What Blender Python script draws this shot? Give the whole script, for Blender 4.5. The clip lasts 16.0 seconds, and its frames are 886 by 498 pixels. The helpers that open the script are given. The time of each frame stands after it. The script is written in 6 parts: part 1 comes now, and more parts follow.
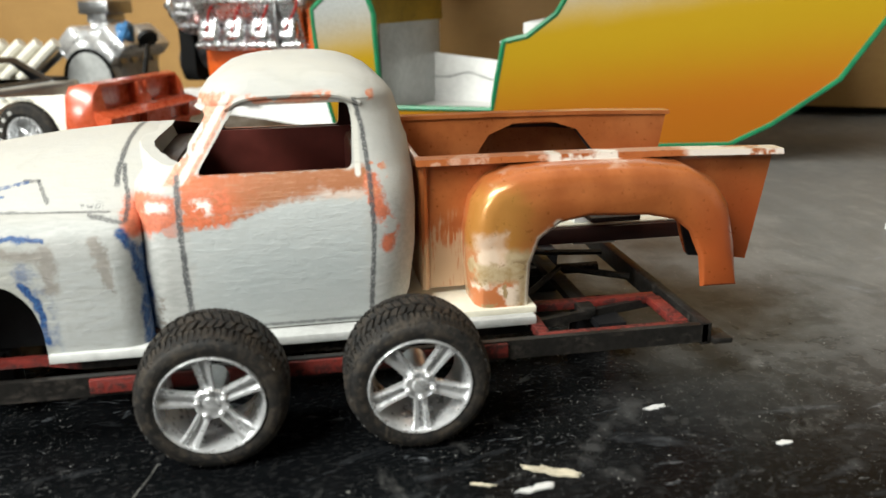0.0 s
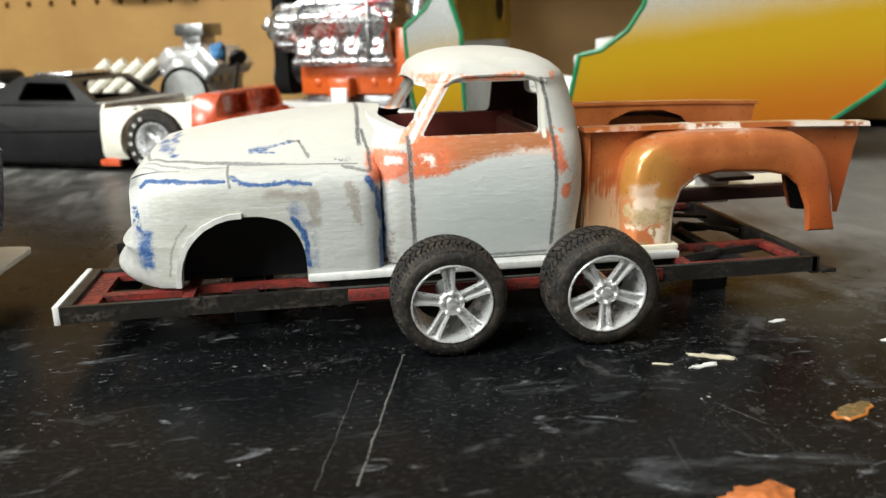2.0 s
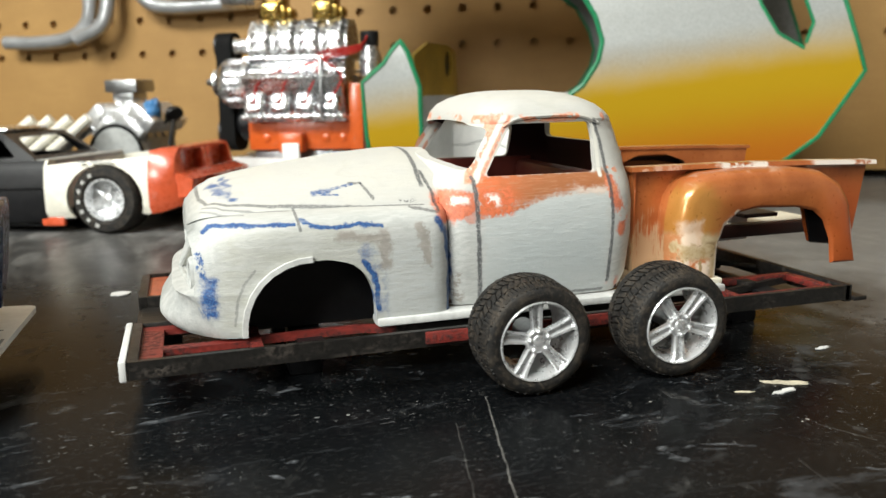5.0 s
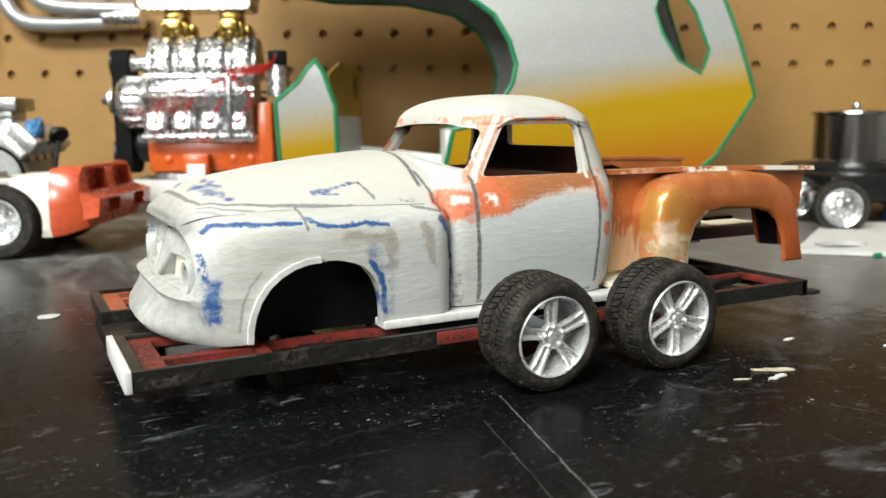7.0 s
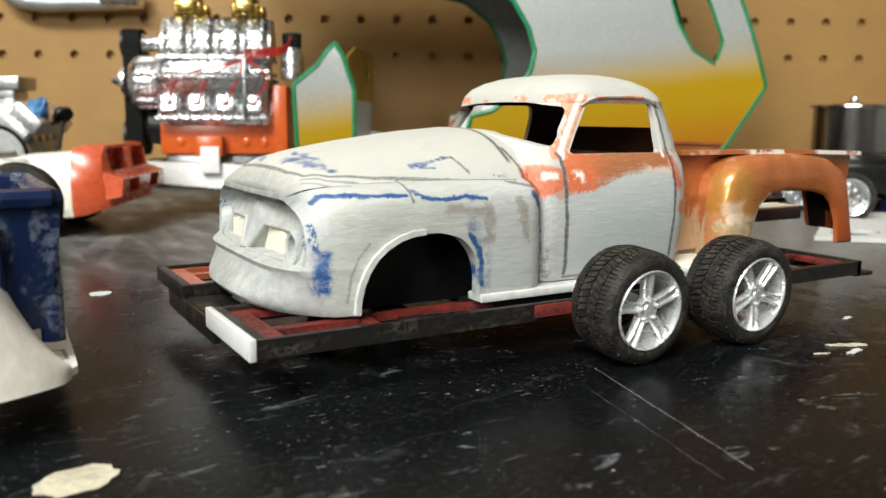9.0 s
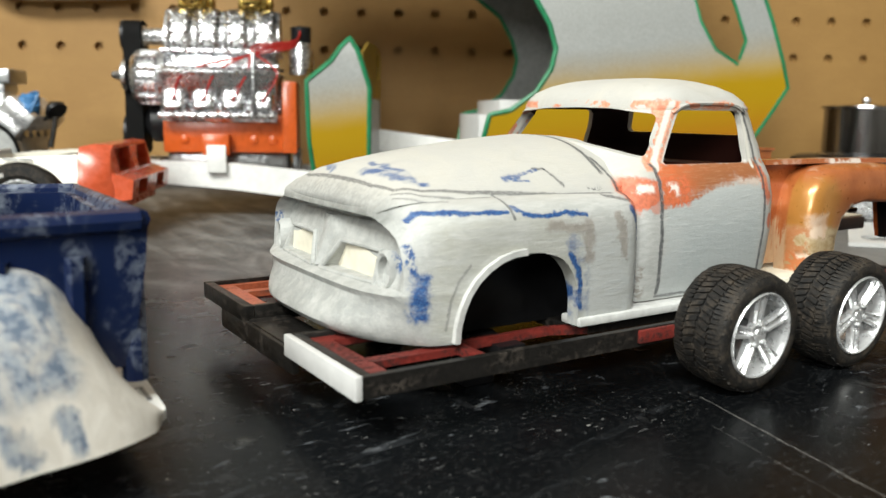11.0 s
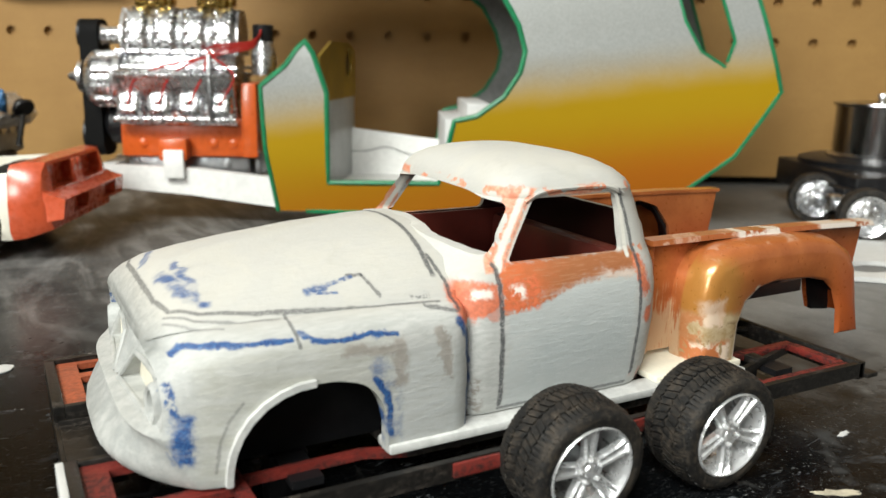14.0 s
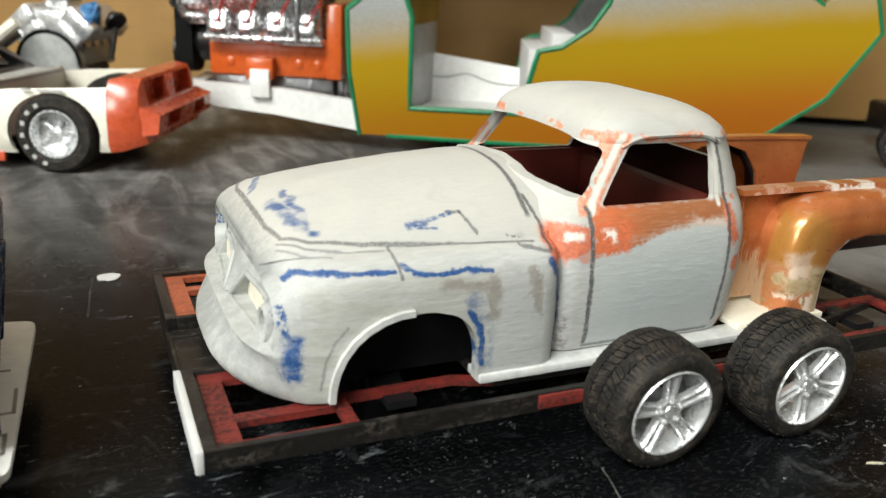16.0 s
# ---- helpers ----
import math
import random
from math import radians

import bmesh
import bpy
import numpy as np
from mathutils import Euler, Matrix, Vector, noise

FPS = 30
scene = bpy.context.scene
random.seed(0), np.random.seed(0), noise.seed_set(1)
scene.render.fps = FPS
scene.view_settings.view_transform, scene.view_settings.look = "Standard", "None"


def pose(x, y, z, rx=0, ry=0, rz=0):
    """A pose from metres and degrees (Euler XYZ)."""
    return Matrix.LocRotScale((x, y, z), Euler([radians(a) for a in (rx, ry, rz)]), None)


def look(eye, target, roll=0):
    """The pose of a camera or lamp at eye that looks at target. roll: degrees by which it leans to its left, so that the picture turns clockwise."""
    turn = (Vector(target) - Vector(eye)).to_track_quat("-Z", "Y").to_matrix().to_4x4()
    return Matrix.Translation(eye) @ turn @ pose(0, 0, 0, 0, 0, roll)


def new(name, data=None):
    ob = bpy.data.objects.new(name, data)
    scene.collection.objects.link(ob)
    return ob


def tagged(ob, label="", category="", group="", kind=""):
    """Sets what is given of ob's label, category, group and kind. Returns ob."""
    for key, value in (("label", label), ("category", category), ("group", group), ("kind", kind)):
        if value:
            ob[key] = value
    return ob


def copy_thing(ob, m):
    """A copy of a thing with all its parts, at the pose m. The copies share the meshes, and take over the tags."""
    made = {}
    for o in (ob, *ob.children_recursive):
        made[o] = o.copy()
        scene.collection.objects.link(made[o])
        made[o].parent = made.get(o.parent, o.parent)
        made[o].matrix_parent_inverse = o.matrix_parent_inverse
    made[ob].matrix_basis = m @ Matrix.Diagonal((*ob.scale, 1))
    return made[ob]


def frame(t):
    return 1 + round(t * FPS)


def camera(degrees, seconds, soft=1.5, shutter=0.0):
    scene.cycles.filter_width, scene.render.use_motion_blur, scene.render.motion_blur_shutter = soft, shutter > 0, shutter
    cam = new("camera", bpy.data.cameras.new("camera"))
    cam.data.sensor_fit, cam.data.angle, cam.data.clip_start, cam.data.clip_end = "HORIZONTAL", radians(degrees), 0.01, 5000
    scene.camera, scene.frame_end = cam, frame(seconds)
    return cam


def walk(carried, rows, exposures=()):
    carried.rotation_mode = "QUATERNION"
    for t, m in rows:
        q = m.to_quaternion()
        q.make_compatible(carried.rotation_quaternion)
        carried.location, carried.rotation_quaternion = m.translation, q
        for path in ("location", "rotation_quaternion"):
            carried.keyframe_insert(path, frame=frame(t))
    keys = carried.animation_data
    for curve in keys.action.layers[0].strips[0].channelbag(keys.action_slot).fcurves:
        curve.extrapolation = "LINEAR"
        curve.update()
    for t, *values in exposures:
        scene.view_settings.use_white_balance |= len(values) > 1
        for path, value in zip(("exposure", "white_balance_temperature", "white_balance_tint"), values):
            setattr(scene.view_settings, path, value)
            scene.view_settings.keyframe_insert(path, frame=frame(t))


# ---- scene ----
cam = camera(56.18, 16.0)
cam.data.dof.use_dof, cam.data.dof.focus_distance, cam.data.dof.aperture_fstop = True, 0.20, 24.0
PATH = [
    (0, (0.01999, -0.13064, 0.07803), (0.17188, 0.81264, -0.21719), -1.17),
    (0.5, (0.01161, -0.14048, 0.07749), (0.14575, 0.80753, -0.21110), -1.20),
    (1, (-0.00609, -0.15547, 0.07485), (0.12754, 0.79555, -0.20390), -1.12),
    (1.5, (-0.01764, -0.16308, 0.07355), (0.12074, 0.79006, -0.19549), -1.20),
    (2, (-0.02710, -0.17112, 0.07155), (0.12101, 0.78357, -0.18660), -1.27),
    (2.5, (-0.03541, -0.17363, 0.07210), (0.11899, 0.78334, -0.17361), -1.36),
    (3, (-0.04201, -0.17562, 0.07170), (0.12918, 0.78128, -0.16291), -1.63),
    (3.5, (-0.04957, -0.17478, 0.07400), (0.14534, 0.78137, -0.14462), -1.27),
    (4, (-0.05389, -0.17478, 0.07006), (0.16293, 0.77957, -0.13536), -1.24),
    (4.2, (-0.05684, -0.17295, 0.07030), (0.17225, 0.77940, -0.13109), -1.28),
    (6.3, (-0.09013, -0.14642, 0.05889), (0.31622, 0.75363, -0.09861), -0.59),
    (6.5, (-0.09298, -0.14645, 0.05875), (0.32933, 0.74726, -0.09270), -0.59),
    (7, (-0.10063, -0.14539, 0.05863), (0.35439, 0.73272, -0.08927), -0.59),
    (7.5, (-0.10964, -0.14338, 0.05836), (0.36116, 0.72600, -0.09176), -0.35),
    (8, (-0.11680, -0.13866, 0.05710), (0.35838, 0.72777, -0.09616), -0.12),
    (8.5, (-0.12393, -0.13940, 0.05561), (0.36265, 0.72096, -0.09614), 0.18),
    (9, (-0.12834, -0.13283, 0.05471), (0.36789, 0.72122, -0.10131), 0.33),
    (9.5, (-0.13672, -0.12090, 0.05610), (0.37388, 0.72592, -0.09282), 0.40),
    (9.7, (-0.13958, -0.11574, 0.05644), (0.38027, 0.72408, -0.09995), 0.46),
    (12, (-0.14347, -0.10468, 0.06100), (0.38749, 0.72660, -0.10351), 0.82),
    (12.5, (-0.13513, -0.10721, 0.06432), (0.38918, 0.72909, -0.09602), 0.56),
    (13, (-0.12196, -0.10969, 0.06773), (0.38980, 0.73213, -0.10380), 0.64),
    (13.5, (-0.10256, -0.11069, 0.07516), (0.39323, 0.73658, -0.11543), 0.71),
    (14, (-0.08965, -0.10950, 0.08622), (0.37613, 0.74650, -0.13805), 0.99),
    (14.5, (-0.07701, -0.10816, 0.09799), (0.34823, 0.74929, -0.19174), 1.70),
    (15, (-0.07622, -0.10748, 0.10008), (0.32961, 0.75031, -0.21537), 2.49),
    (15.5, (-0.08804, -0.10927, 0.09616), (0.30433, 0.75224, -0.22609), 2.43),
    (16, (-0.09819, -0.11092, 0.09067), (0.29295, 0.75327, -0.22586), 2.85),
]
walk(cam, [(t, look(eye, target, roll)) for t, eye, target, roll in PATH],
     ((0.0, 0.26), (4.0, 0.24), (7.0, 0.24), (9.0, 0.12), (12.5, 0.08), (14.5, 0.04), (16.0, 0.0)))

# ---------------------------------------------------------------- light and world
WALL_TURN = -25.2

world = bpy.data.worlds.new("room_dark")
scene.world = world
world.use_nodes = True
world.node_tree.nodes["Background"].inputs[0].default_value = (0.02, 0.019, 0.018, 1)
world.node_tree.nodes["Background"].inputs[1].default_value = 1.0


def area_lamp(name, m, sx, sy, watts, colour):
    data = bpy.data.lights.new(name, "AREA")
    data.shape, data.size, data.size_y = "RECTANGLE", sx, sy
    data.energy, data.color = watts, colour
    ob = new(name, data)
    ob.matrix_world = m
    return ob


WARM = (0.965, 0.985, 0.935)
BENCH = pose(0.1638, 0.4411, 0, 0, 0, -29.65)   # origin on the pegboard's face, x along the wall, y into it
area_lamp("ceiling_light", BENCH @ look((-0.40, -1.32, 1.05), (0.02, -0.35, 0.05)), 1.0, 0.35, 34.0, WARM)
# Low front lamp with no fixture, added as fill for the truck's sides.
area_lamp("front_fill", BENCH @ look((-0.45, -1.62, 0.50), (0.0, -0.4, 0.0)), 0.3, 0.3, 8.5, WARM)


# ---------------------------------------------------------------- node helper
class Sock:
    def __init__(self, g, s):
        self.g, self.s = g, s

    def __add__(self, o):
        return self.g.math("ADD", self, o)

    def __radd__(self, o):
        return self.g.math("ADD", self, o)

    def __sub__(self, o):
        return self.g.math("SUBTRACT", self, o)

    def __rsub__(self, o):
        return self.g.math("SUBTRACT", o, self)

    def __mul__(self, o):
        return self.g.math("MULTIPLY", self, o)

    def __rmul__(self, o):
        return self.g.math("MULTIPLY", self, o)


class Graph:
    """A procedural material with arithmetic on sockets."""

    def __init__(self, name, rough=0.5, metal=0.0, spec=0.5):
        self.mat = bpy.data.materials.new(name)
        self.mat.use_nodes = True
        self.nt = self.mat.node_tree
        self.bsdf = self.nt.nodes["Principled BSDF"]
        self.bsdf.inputs["Roughness"].default_value = rough
        self.bsdf.inputs["Metallic"].default_value = metal
        self.bsdf.inputs["Specular IOR Level"].default_value = spec
        tc = self.nt.nodes.new("ShaderNodeTexCoord")
        self.co = tc.outputs["Object"]
        sep = self.nt.nodes.new("ShaderNodeSeparateXYZ")
        self.nt.links.new(self.co, sep.inputs[0])
        self.x, self.y, self.z = (Sock(self, sep.outputs[i]) for i in range(3))

    def put(self, node, i, v):
        if isinstance(v, Sock):
            self.nt.links.new(v.s, node.inputs[i])
        else:
            node.inputs[i].default_value = v

    def math(self, op, a, b=0.0, c=0.0):
        n = self.nt.nodes.new("ShaderNodeMath")
        n.operation = op
        self.put(n, 0, a), self.put(n, 1, b), self.put(n, 2, c)
        return Sock(self, n.outputs[0])

    def mn(self, a, b):
        return self.math("MINIMUM", a, b)

    def mx(self, a, b):
        return self.math("MAXIMUM", a, b)

    def step(self, x, a, b, lo=0.0, hi=1.0):
        n = self.nt.nodes.new("ShaderNodeMapRange")
        n.interpolation_type = "SMOOTHSTEP"
        self.put(n, 0, x)
        for i, v in zip((1, 2, 3, 4), (a, b, lo, hi)):
            self.put(n, i, v)
        return Sock(self, n.outputs[0])

    def noise(self, scale, detail=4.0, stretch=(1, 1, 1), rough=0.6, warp=0.0):
        mp = self.nt.nodes.new("ShaderNodeMapping")
        mp.inputs["Scale"].default_value = stretch
        self.nt.links.new(self.co, mp.inputs[0])
        n = self.nt.nodes.new("ShaderNodeTexNoise")
        n.inputs["Scale"].default_value, n.inputs["Detail"].default_value = scale, detail
        n.inputs["Roughness"].default_value, n.inputs["Distortion"].default_value = rough, warp
        self.nt.links.new(mp.outputs[0], n.inputs["Vector"])
        return Sock(self, n.outputs["Fac"])

    def cells(self, scale, stretch=(1, 1, 1)):
        mp = self.nt.nodes.new("ShaderNodeMapping")
        mp.inputs["Scale"].default_value = stretch
        self.nt.links.new(self.co, mp.inputs[0])
        n = self.nt.nodes.new("ShaderNodeTexVoronoi")
        n.inputs["Scale"].default_value = scale
        self.nt.links.new(mp.outputs[0], n.inputs["Vector"])
        return Sock(self, n.outputs["Distance"])

    def mix(self, f, a, b):
        n = self.nt.nodes.new("ShaderNodeMix")
        n.data_type = "RGBA"
        self.put(n, 0, f)
        for i, v in ((6, a), (7, b)):
            self.put(n, i, v if isinstance(v, Sock) else (*v, 1))
        return Sock(self, n.outputs[2])

    def box(self, x, z, x0, x1, z0, z1, soft):
        a = self.step(x, x0 - soft, x0 + soft) * self.step(x, x1 - soft, x1 + soft, 1.0, 0.0)
        return a * (self.step(z, z0 - soft, z0 + soft) * self.step(z, z1 - soft, z1 + soft, 1.0, 0.0))

    def seg(self, x, z, p, q, w):
        dx, dz = q[0] - p[0], q[1] - p[1]
        L2 = dx * dx + dz * dz
        t = (x - p[0]) * (dx / L2) + (z - p[1]) * (dz / L2)
        t = self.mn(self.mx(t, 0.0), 1.0)
        ax, az = x - (t * dx + p[0]), z - (t * dz + p[1])
        d = self.math("SQRT", ax * ax + az * az)
        return self.step(d, w * 0.35, w, 1.0, 0.0)

    def line(self, x, z, pts, w):
        out = None
        for p, q in zip(pts, pts[1:]):
            s = self.seg(x, z, p, q, w)
            out = s if out is None else self.mx(out, s)
        return out

    def color(self, c):
        self.put(self.bsdf, "Base Color", c if isinstance(c, Sock) else (*c, 1))
        return self

    def rough(self, r):
        self.put(self.bsdf, "Roughness", r)
        return self

    def bump(self, h, strength=0.3, dist=0.0002):
        n = self.nt.nodes.new("ShaderNodeBump")
        n.inputs["Strength"].default_value, n.inputs["Distance"].default_value = strength, dist
        self.put(n, "Height", h)
        self.nt.links.new(n.outputs[0], self.bsdf.inputs["Normal"])
        return self


def simple(name, col, rough=0.5, metal=0.0, var=0.25, scale=350.0, bump=0.15, coat=0.0, spec=0.5):
    """Colour with variation at two scales and a fine relief."""
    g = Graph(name, rough, metal, spec)
    a, b = g.noise(scale, 4), g.noise(scale * 0.12, 3)
    f = g.step(a * 0.5 + b * 0.5, 0.3, 0.7)
    g.color(g.mix(f, [c * (1 - var) for c in col], [min(1, c * (1 + var * 0.6)) for c in col]))
    g.rough(a * 0.2 + (rough - 0.1))
    if bump:
        g.bump(a, bump)
    if coat:
        g.bsdf.inputs["Coat Weight"].default_value = coat
        g.bsdf.inputs["Coat Roughness"].default_value = 0.15
    return g.mat


# ---------------------------------------------------------------- materials
def make_primer():
    """White primer on a model body: sanded, with orange, blue and grey old paint and pencil lines."""
    g = Graph("sanded_primer", 0.55)
    n1, n2, n3, n4 = g.noise(240, 5), g.noise(900, 4), g.noise(80, 4, warp=0.6), g.noise(2600, 3)
    streak = g.noise(2400, 4, (0.10, 0.6, 1.0), warp=0.4)
    brush = g.noise(1100, 4, (0.22, 1, 1.0), warp=0.6)
    drag = g.noise(420, 5, (0.16, 1, 0.8), warp=0.7)
    wx = g.x + (n1 - 0.5) * 0.0036 + (n2 - 0.5) * 0.0024 + (n4 - 0.5) * 0.0010
    wz = g.z + (n3 - 0.5) * 0.0024 + (n1 - 0.5) * 0.0022 + (n2 - 0.5) * 0.0018 + (n4 - 0.5) * 0.0008
    ay = g.math("ABSOLUTE", g.y, 0.0)
    flank = g.step(ay, 0.0262, 0.0290)
    # white coat, thin where it was rubbed
    top = g.step(g.z, 0.0390, 0.0425)
    col = g.mix(g.step(brush, 0.34, 0.68), (0.392, 0.40, 0.385), (0.475, 0.48, 0.465))
    col = g.mix(g.step(n3, 0.46, 0.70) * g.step(drag, 0.40, 0.62) * 0.6, col, (0.35, 0.37, 0.355))
    col = g.mix(g.step(streak, 0.58, 0.72) * 0.35, col, (0.51, 0.515, 0.505))
    # the upper faces are paler and warmer, with cream patches and faint rubbed marks
    lid = g.mix(g.step(n3, 0.42, 0.64), (0.455, 0.448, 0.42), (0.485, 0.472, 0.43))
    lid = g.mix(g.step(g.noise(150, 5, (0.6, 0.9, 1), warp=1.4), 0.55, 0.72) * 0.5, lid, (0.41, 0.40, 0.36))
    lid = g.mix(g.step(g.noise(700, 4, (0.35, 1, 1), warp=1.5), 0.60, 0.74) * 0.4, lid, (0.365, 0.37, 0.365))
    col = g.mix(top * 0.8, col, lid)
    # grey mottling round the nose, the brow, the sill and the lamps
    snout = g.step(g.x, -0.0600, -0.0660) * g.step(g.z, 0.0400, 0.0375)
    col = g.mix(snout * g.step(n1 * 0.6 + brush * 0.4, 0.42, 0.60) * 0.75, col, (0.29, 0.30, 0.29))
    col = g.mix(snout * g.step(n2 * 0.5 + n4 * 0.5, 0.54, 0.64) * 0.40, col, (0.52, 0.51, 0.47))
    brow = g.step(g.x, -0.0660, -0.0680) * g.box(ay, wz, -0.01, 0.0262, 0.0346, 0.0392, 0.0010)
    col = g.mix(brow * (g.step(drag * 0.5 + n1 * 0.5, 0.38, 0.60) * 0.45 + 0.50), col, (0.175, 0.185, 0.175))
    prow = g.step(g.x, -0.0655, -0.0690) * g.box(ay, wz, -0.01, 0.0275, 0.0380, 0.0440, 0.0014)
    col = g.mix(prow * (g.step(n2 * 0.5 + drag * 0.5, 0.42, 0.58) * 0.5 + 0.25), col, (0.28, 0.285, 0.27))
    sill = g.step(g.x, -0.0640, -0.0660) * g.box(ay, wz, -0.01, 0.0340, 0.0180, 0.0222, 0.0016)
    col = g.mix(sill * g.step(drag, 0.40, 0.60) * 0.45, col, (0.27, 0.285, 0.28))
    fender = g.box(wx, wz, -0.0640, -0.0290, 0.0150, 0.0372, 0.0022) * flank
    col = g.mix(fender * (g.step(drag, 0.36, 0.62) * 0.6 + 0.25), col, (0.345, 0.345, 0.305))
    col = g.mix(fender * g.step(streak, 0.48, 0.64) * 0.35, col, (0.50, 0.50, 0.46))
    tail = g.box(wx, wz, -0.0300, -0.0125, 0.0140, 0.0330, 0.0026) * flank
    col = g.mix(tail * (g.step(brush, 0.38, 0.66) * 0.5 + 0.15), col, (0.405, 0.43, 0.43))
    col = g.mix(g.step(n4, 0.60, 0.70) * g.step(n1, 0.48, 0.62) * 0.45, col, (0.36, 0.36, 0.33))
    # grey sanded door with sanding lines along it
    edge_z = g.mn(g.x * 0.21 + 0.0370, 0.0412)
    door = g.box(wx, wz, -0.0030, 0.0298, 0.0165, 0.0600, 0.0010) * g.step(wz - edge_z, 0.0007, -0.0007) * flank
    col = g.mix(door * (g.step(streak, 0.30, 0.66) * 0.35 + 0.50), col, (0.425, 0.455, 0.455))
    heart = g.box(g.x + (n3 - 0.5) * 0.012, g.z + (n3 - 0.5) * 0.010, 0.0030, 0.0290, 0.0215, 0.0330, 0.0050)
    col = g.mix(door * heart * 0.40, col, (0.335, 0.375, 0.385))
    col = g.mix(door * g.step(streak, 0.56, 0.66) * g.step(n3, 0.36, 0.60) * 0.45, col, (0.55, 0.57, 0.555))
    # tan and grey showing through
    tan = g.box(wx, wz + g.x * 0.06, -0.0385, -0.0265, 0.0318, 0.0338, 0.0007)
    tan = g.mx(tan, g.box(wx, wz, -0.0290, -0.0262, 0.0270, 0.0362, 0.0007))
    tan = g.mx(tan, g.line(wx, wz, [(-0.0192, 0.0365), (-0.0178, 0.0330), (-0.0176, 0.0275)], 0.0017) * g.step(n1, 0.36, 0.46))
    tan = g.mx(tan, g.box(wx, wz, -0.0112, -0.0082, 0.0165, 0.0240, 0.0008) * g.step(n2, 0.44, 0.54))
    col = g.mix(tan * 0.85 * flank, col, g.mix(g.step(n1, 0.4, 0.6), (0.245, 0.222, 0.195), (0.31, 0.285, 0.255)))
    # orange under the windows
    orange = g.mix(g.step(g.x + (n1 - 0.5) * 0.016, 0.014, -0.001), (0.31, 0.112, 0.042), (0.53, 0.130, 0.042))
    orange = g.mix(g.step(streak, 0.50, 0.66) * 0.55, orange, (0.42, 0.20, 0.105))
    band = g.box(wx, wz, -0.0040, 0.0306, 0.0300, 0.0465, 0.0006) * g.step(wz - edge_z, -0.0002, 0.0008) * flank
    thin_band = g.step(wz - edge_z + (n2 - 0.5) * 0.003, 0.0030, 0.0) * g.step(drag, 0.46, 0.60)
    col = g.mix(band * (1.0 - thin_band * 0.55), col, orange)
    skin = band * g.step(g.x, 0.0190, 0.0240) * g.step(wz, 0.0435, 0.0420)
    col = g.mix(skin * 0.75, col, (0.60, 0.52, 0.46))
    cowl = g.box(wx, wz + g.x * 0.12, -0.0145, -0.0046, 0.0350, 0.0425, 0.0007) * g.step(wz - g.x * 0.45, 0.0395, 0.0410)
    cowl = g.mx(cowl, g.box(wx, wz, -0.0120, -0.0046, 0.0352, 0.0395, 0.0008) * g.step(n1, 0.44, 0.54) * 0.55)
    near = g.box(wx, wz, -0.0034, 0.0050, 0.0375, 0.0440, 0.0008) * g.step(n2, 0.40, 0.5)
    rear = g.line(wx, wz, [(0.0312, 0.0440), (0.0326, 0.0395), (0.0350, 0.0345), (0.0338, 0.0315)], 0.0019) * g.step(n1, 0.40, 0.48)
    red = g.mx(g.mx(cowl, near), g.mx(rear, g.box(wx, wz, 0.0306, 0.0322, 0.0405, 0.0450, 0.0005)))
    red = g.mx(red, g.box(wx, wz, 0.0305, 0.0345, 0.0170, 0.0195, 0.0007) * g.step(n1, 0.45, 0.55) * 0.7)
    col = g.mix(red * 0.92 * flank, col, g.mix(g.step(n2, 0.4, 0.6), (0.48, 0.112, 0.044), (0.62, 0.150, 0.062)))
    patch = g.mx(g.box(wx, wz, -0.0106, -0.0060, 0.0402, 0.0420, 0.0006), g.box(wx, wz, -0.0022, 0.0016, 0.0396, 0.0424, 0.0007) * g.step(n1, 0.38, 0.46))
    col = g.mix(patch * flank, col, (0.74, 0.68, 0.62))
    # orange on the posts and along the gutter
    gut = g.box(g.x, g.z + (n1 - 0.5) * 0.0016, -0.0060, 0.0330, 0.0588, 0.0606, 0.0004) * g.step(g.noise(170, 3, (0.8, 0.8, 1)), 0.515, 0.53)
    lean = g.x - (g.z - 0.0470) * 0.62
    apost = g.box(lean, g.z, -0.0056, -0.0010, 0.0450, 0.0606, 0.0003) * g.step(g.noise(220, 3, (1, 1, 0.5)), 0.44, 0.46)
    knee = g.box(wx, wz, 0.0010, 0.0058, 0.0570, 0.0608, 0.0005) * g.step(n1, 0.48, 0.51)
    bpost = g.box(g.x, wz, 0.0300, 0.0345, 0.0415, 0.0480, 0.0005) * g.step(n1, 0.52, 0.55)
    post = g.mx(g.mx(gut, apost), g.mx(bpost, knee))
    col = g.mix(post * 0.85, col, g.mix(g.step(n2, 0.40, 0.62), (0.58, 0.165, 0.070), (0.62, 0.30, 0.18)))
    strip = g.mx(g.seg(lean + (n2 - 0.5) * 0.0010, g.z, (-0.0028, 0.0455), (-0.0028, 0.0600), 0.0011), g.seg(g.x, g.z, (0.0290, 0.0455), (0.0290, 0.0580), 0.0008))
    col = g.mix(strip * g.step(ay, 0.0200, 0.0220), col, (0.60, 0.585, 0.53))
    rimline = g.seg(lean, g.z, (-0.0014, 0.0460), (-0.0014, 0.0590), 0.00035) * g.step(n4, 0.42, 0.5)
    col = g.mix(rimline * 0.6, col, (0.24, 0.19, 0.16))
    # pencil panel lines, broken by the grain
    px, pz = g.x + (n2 - 0.5) * 0.0008 + (n4 - 0.5) * 0.0004, g.z + (n2 - 0.5) * 0.0008
    dark = g.line(px, pz, [(-0.0044, 0.0462), (-0.0043, 0.0360), (-0.0038, 0.0178)], 0.0008)
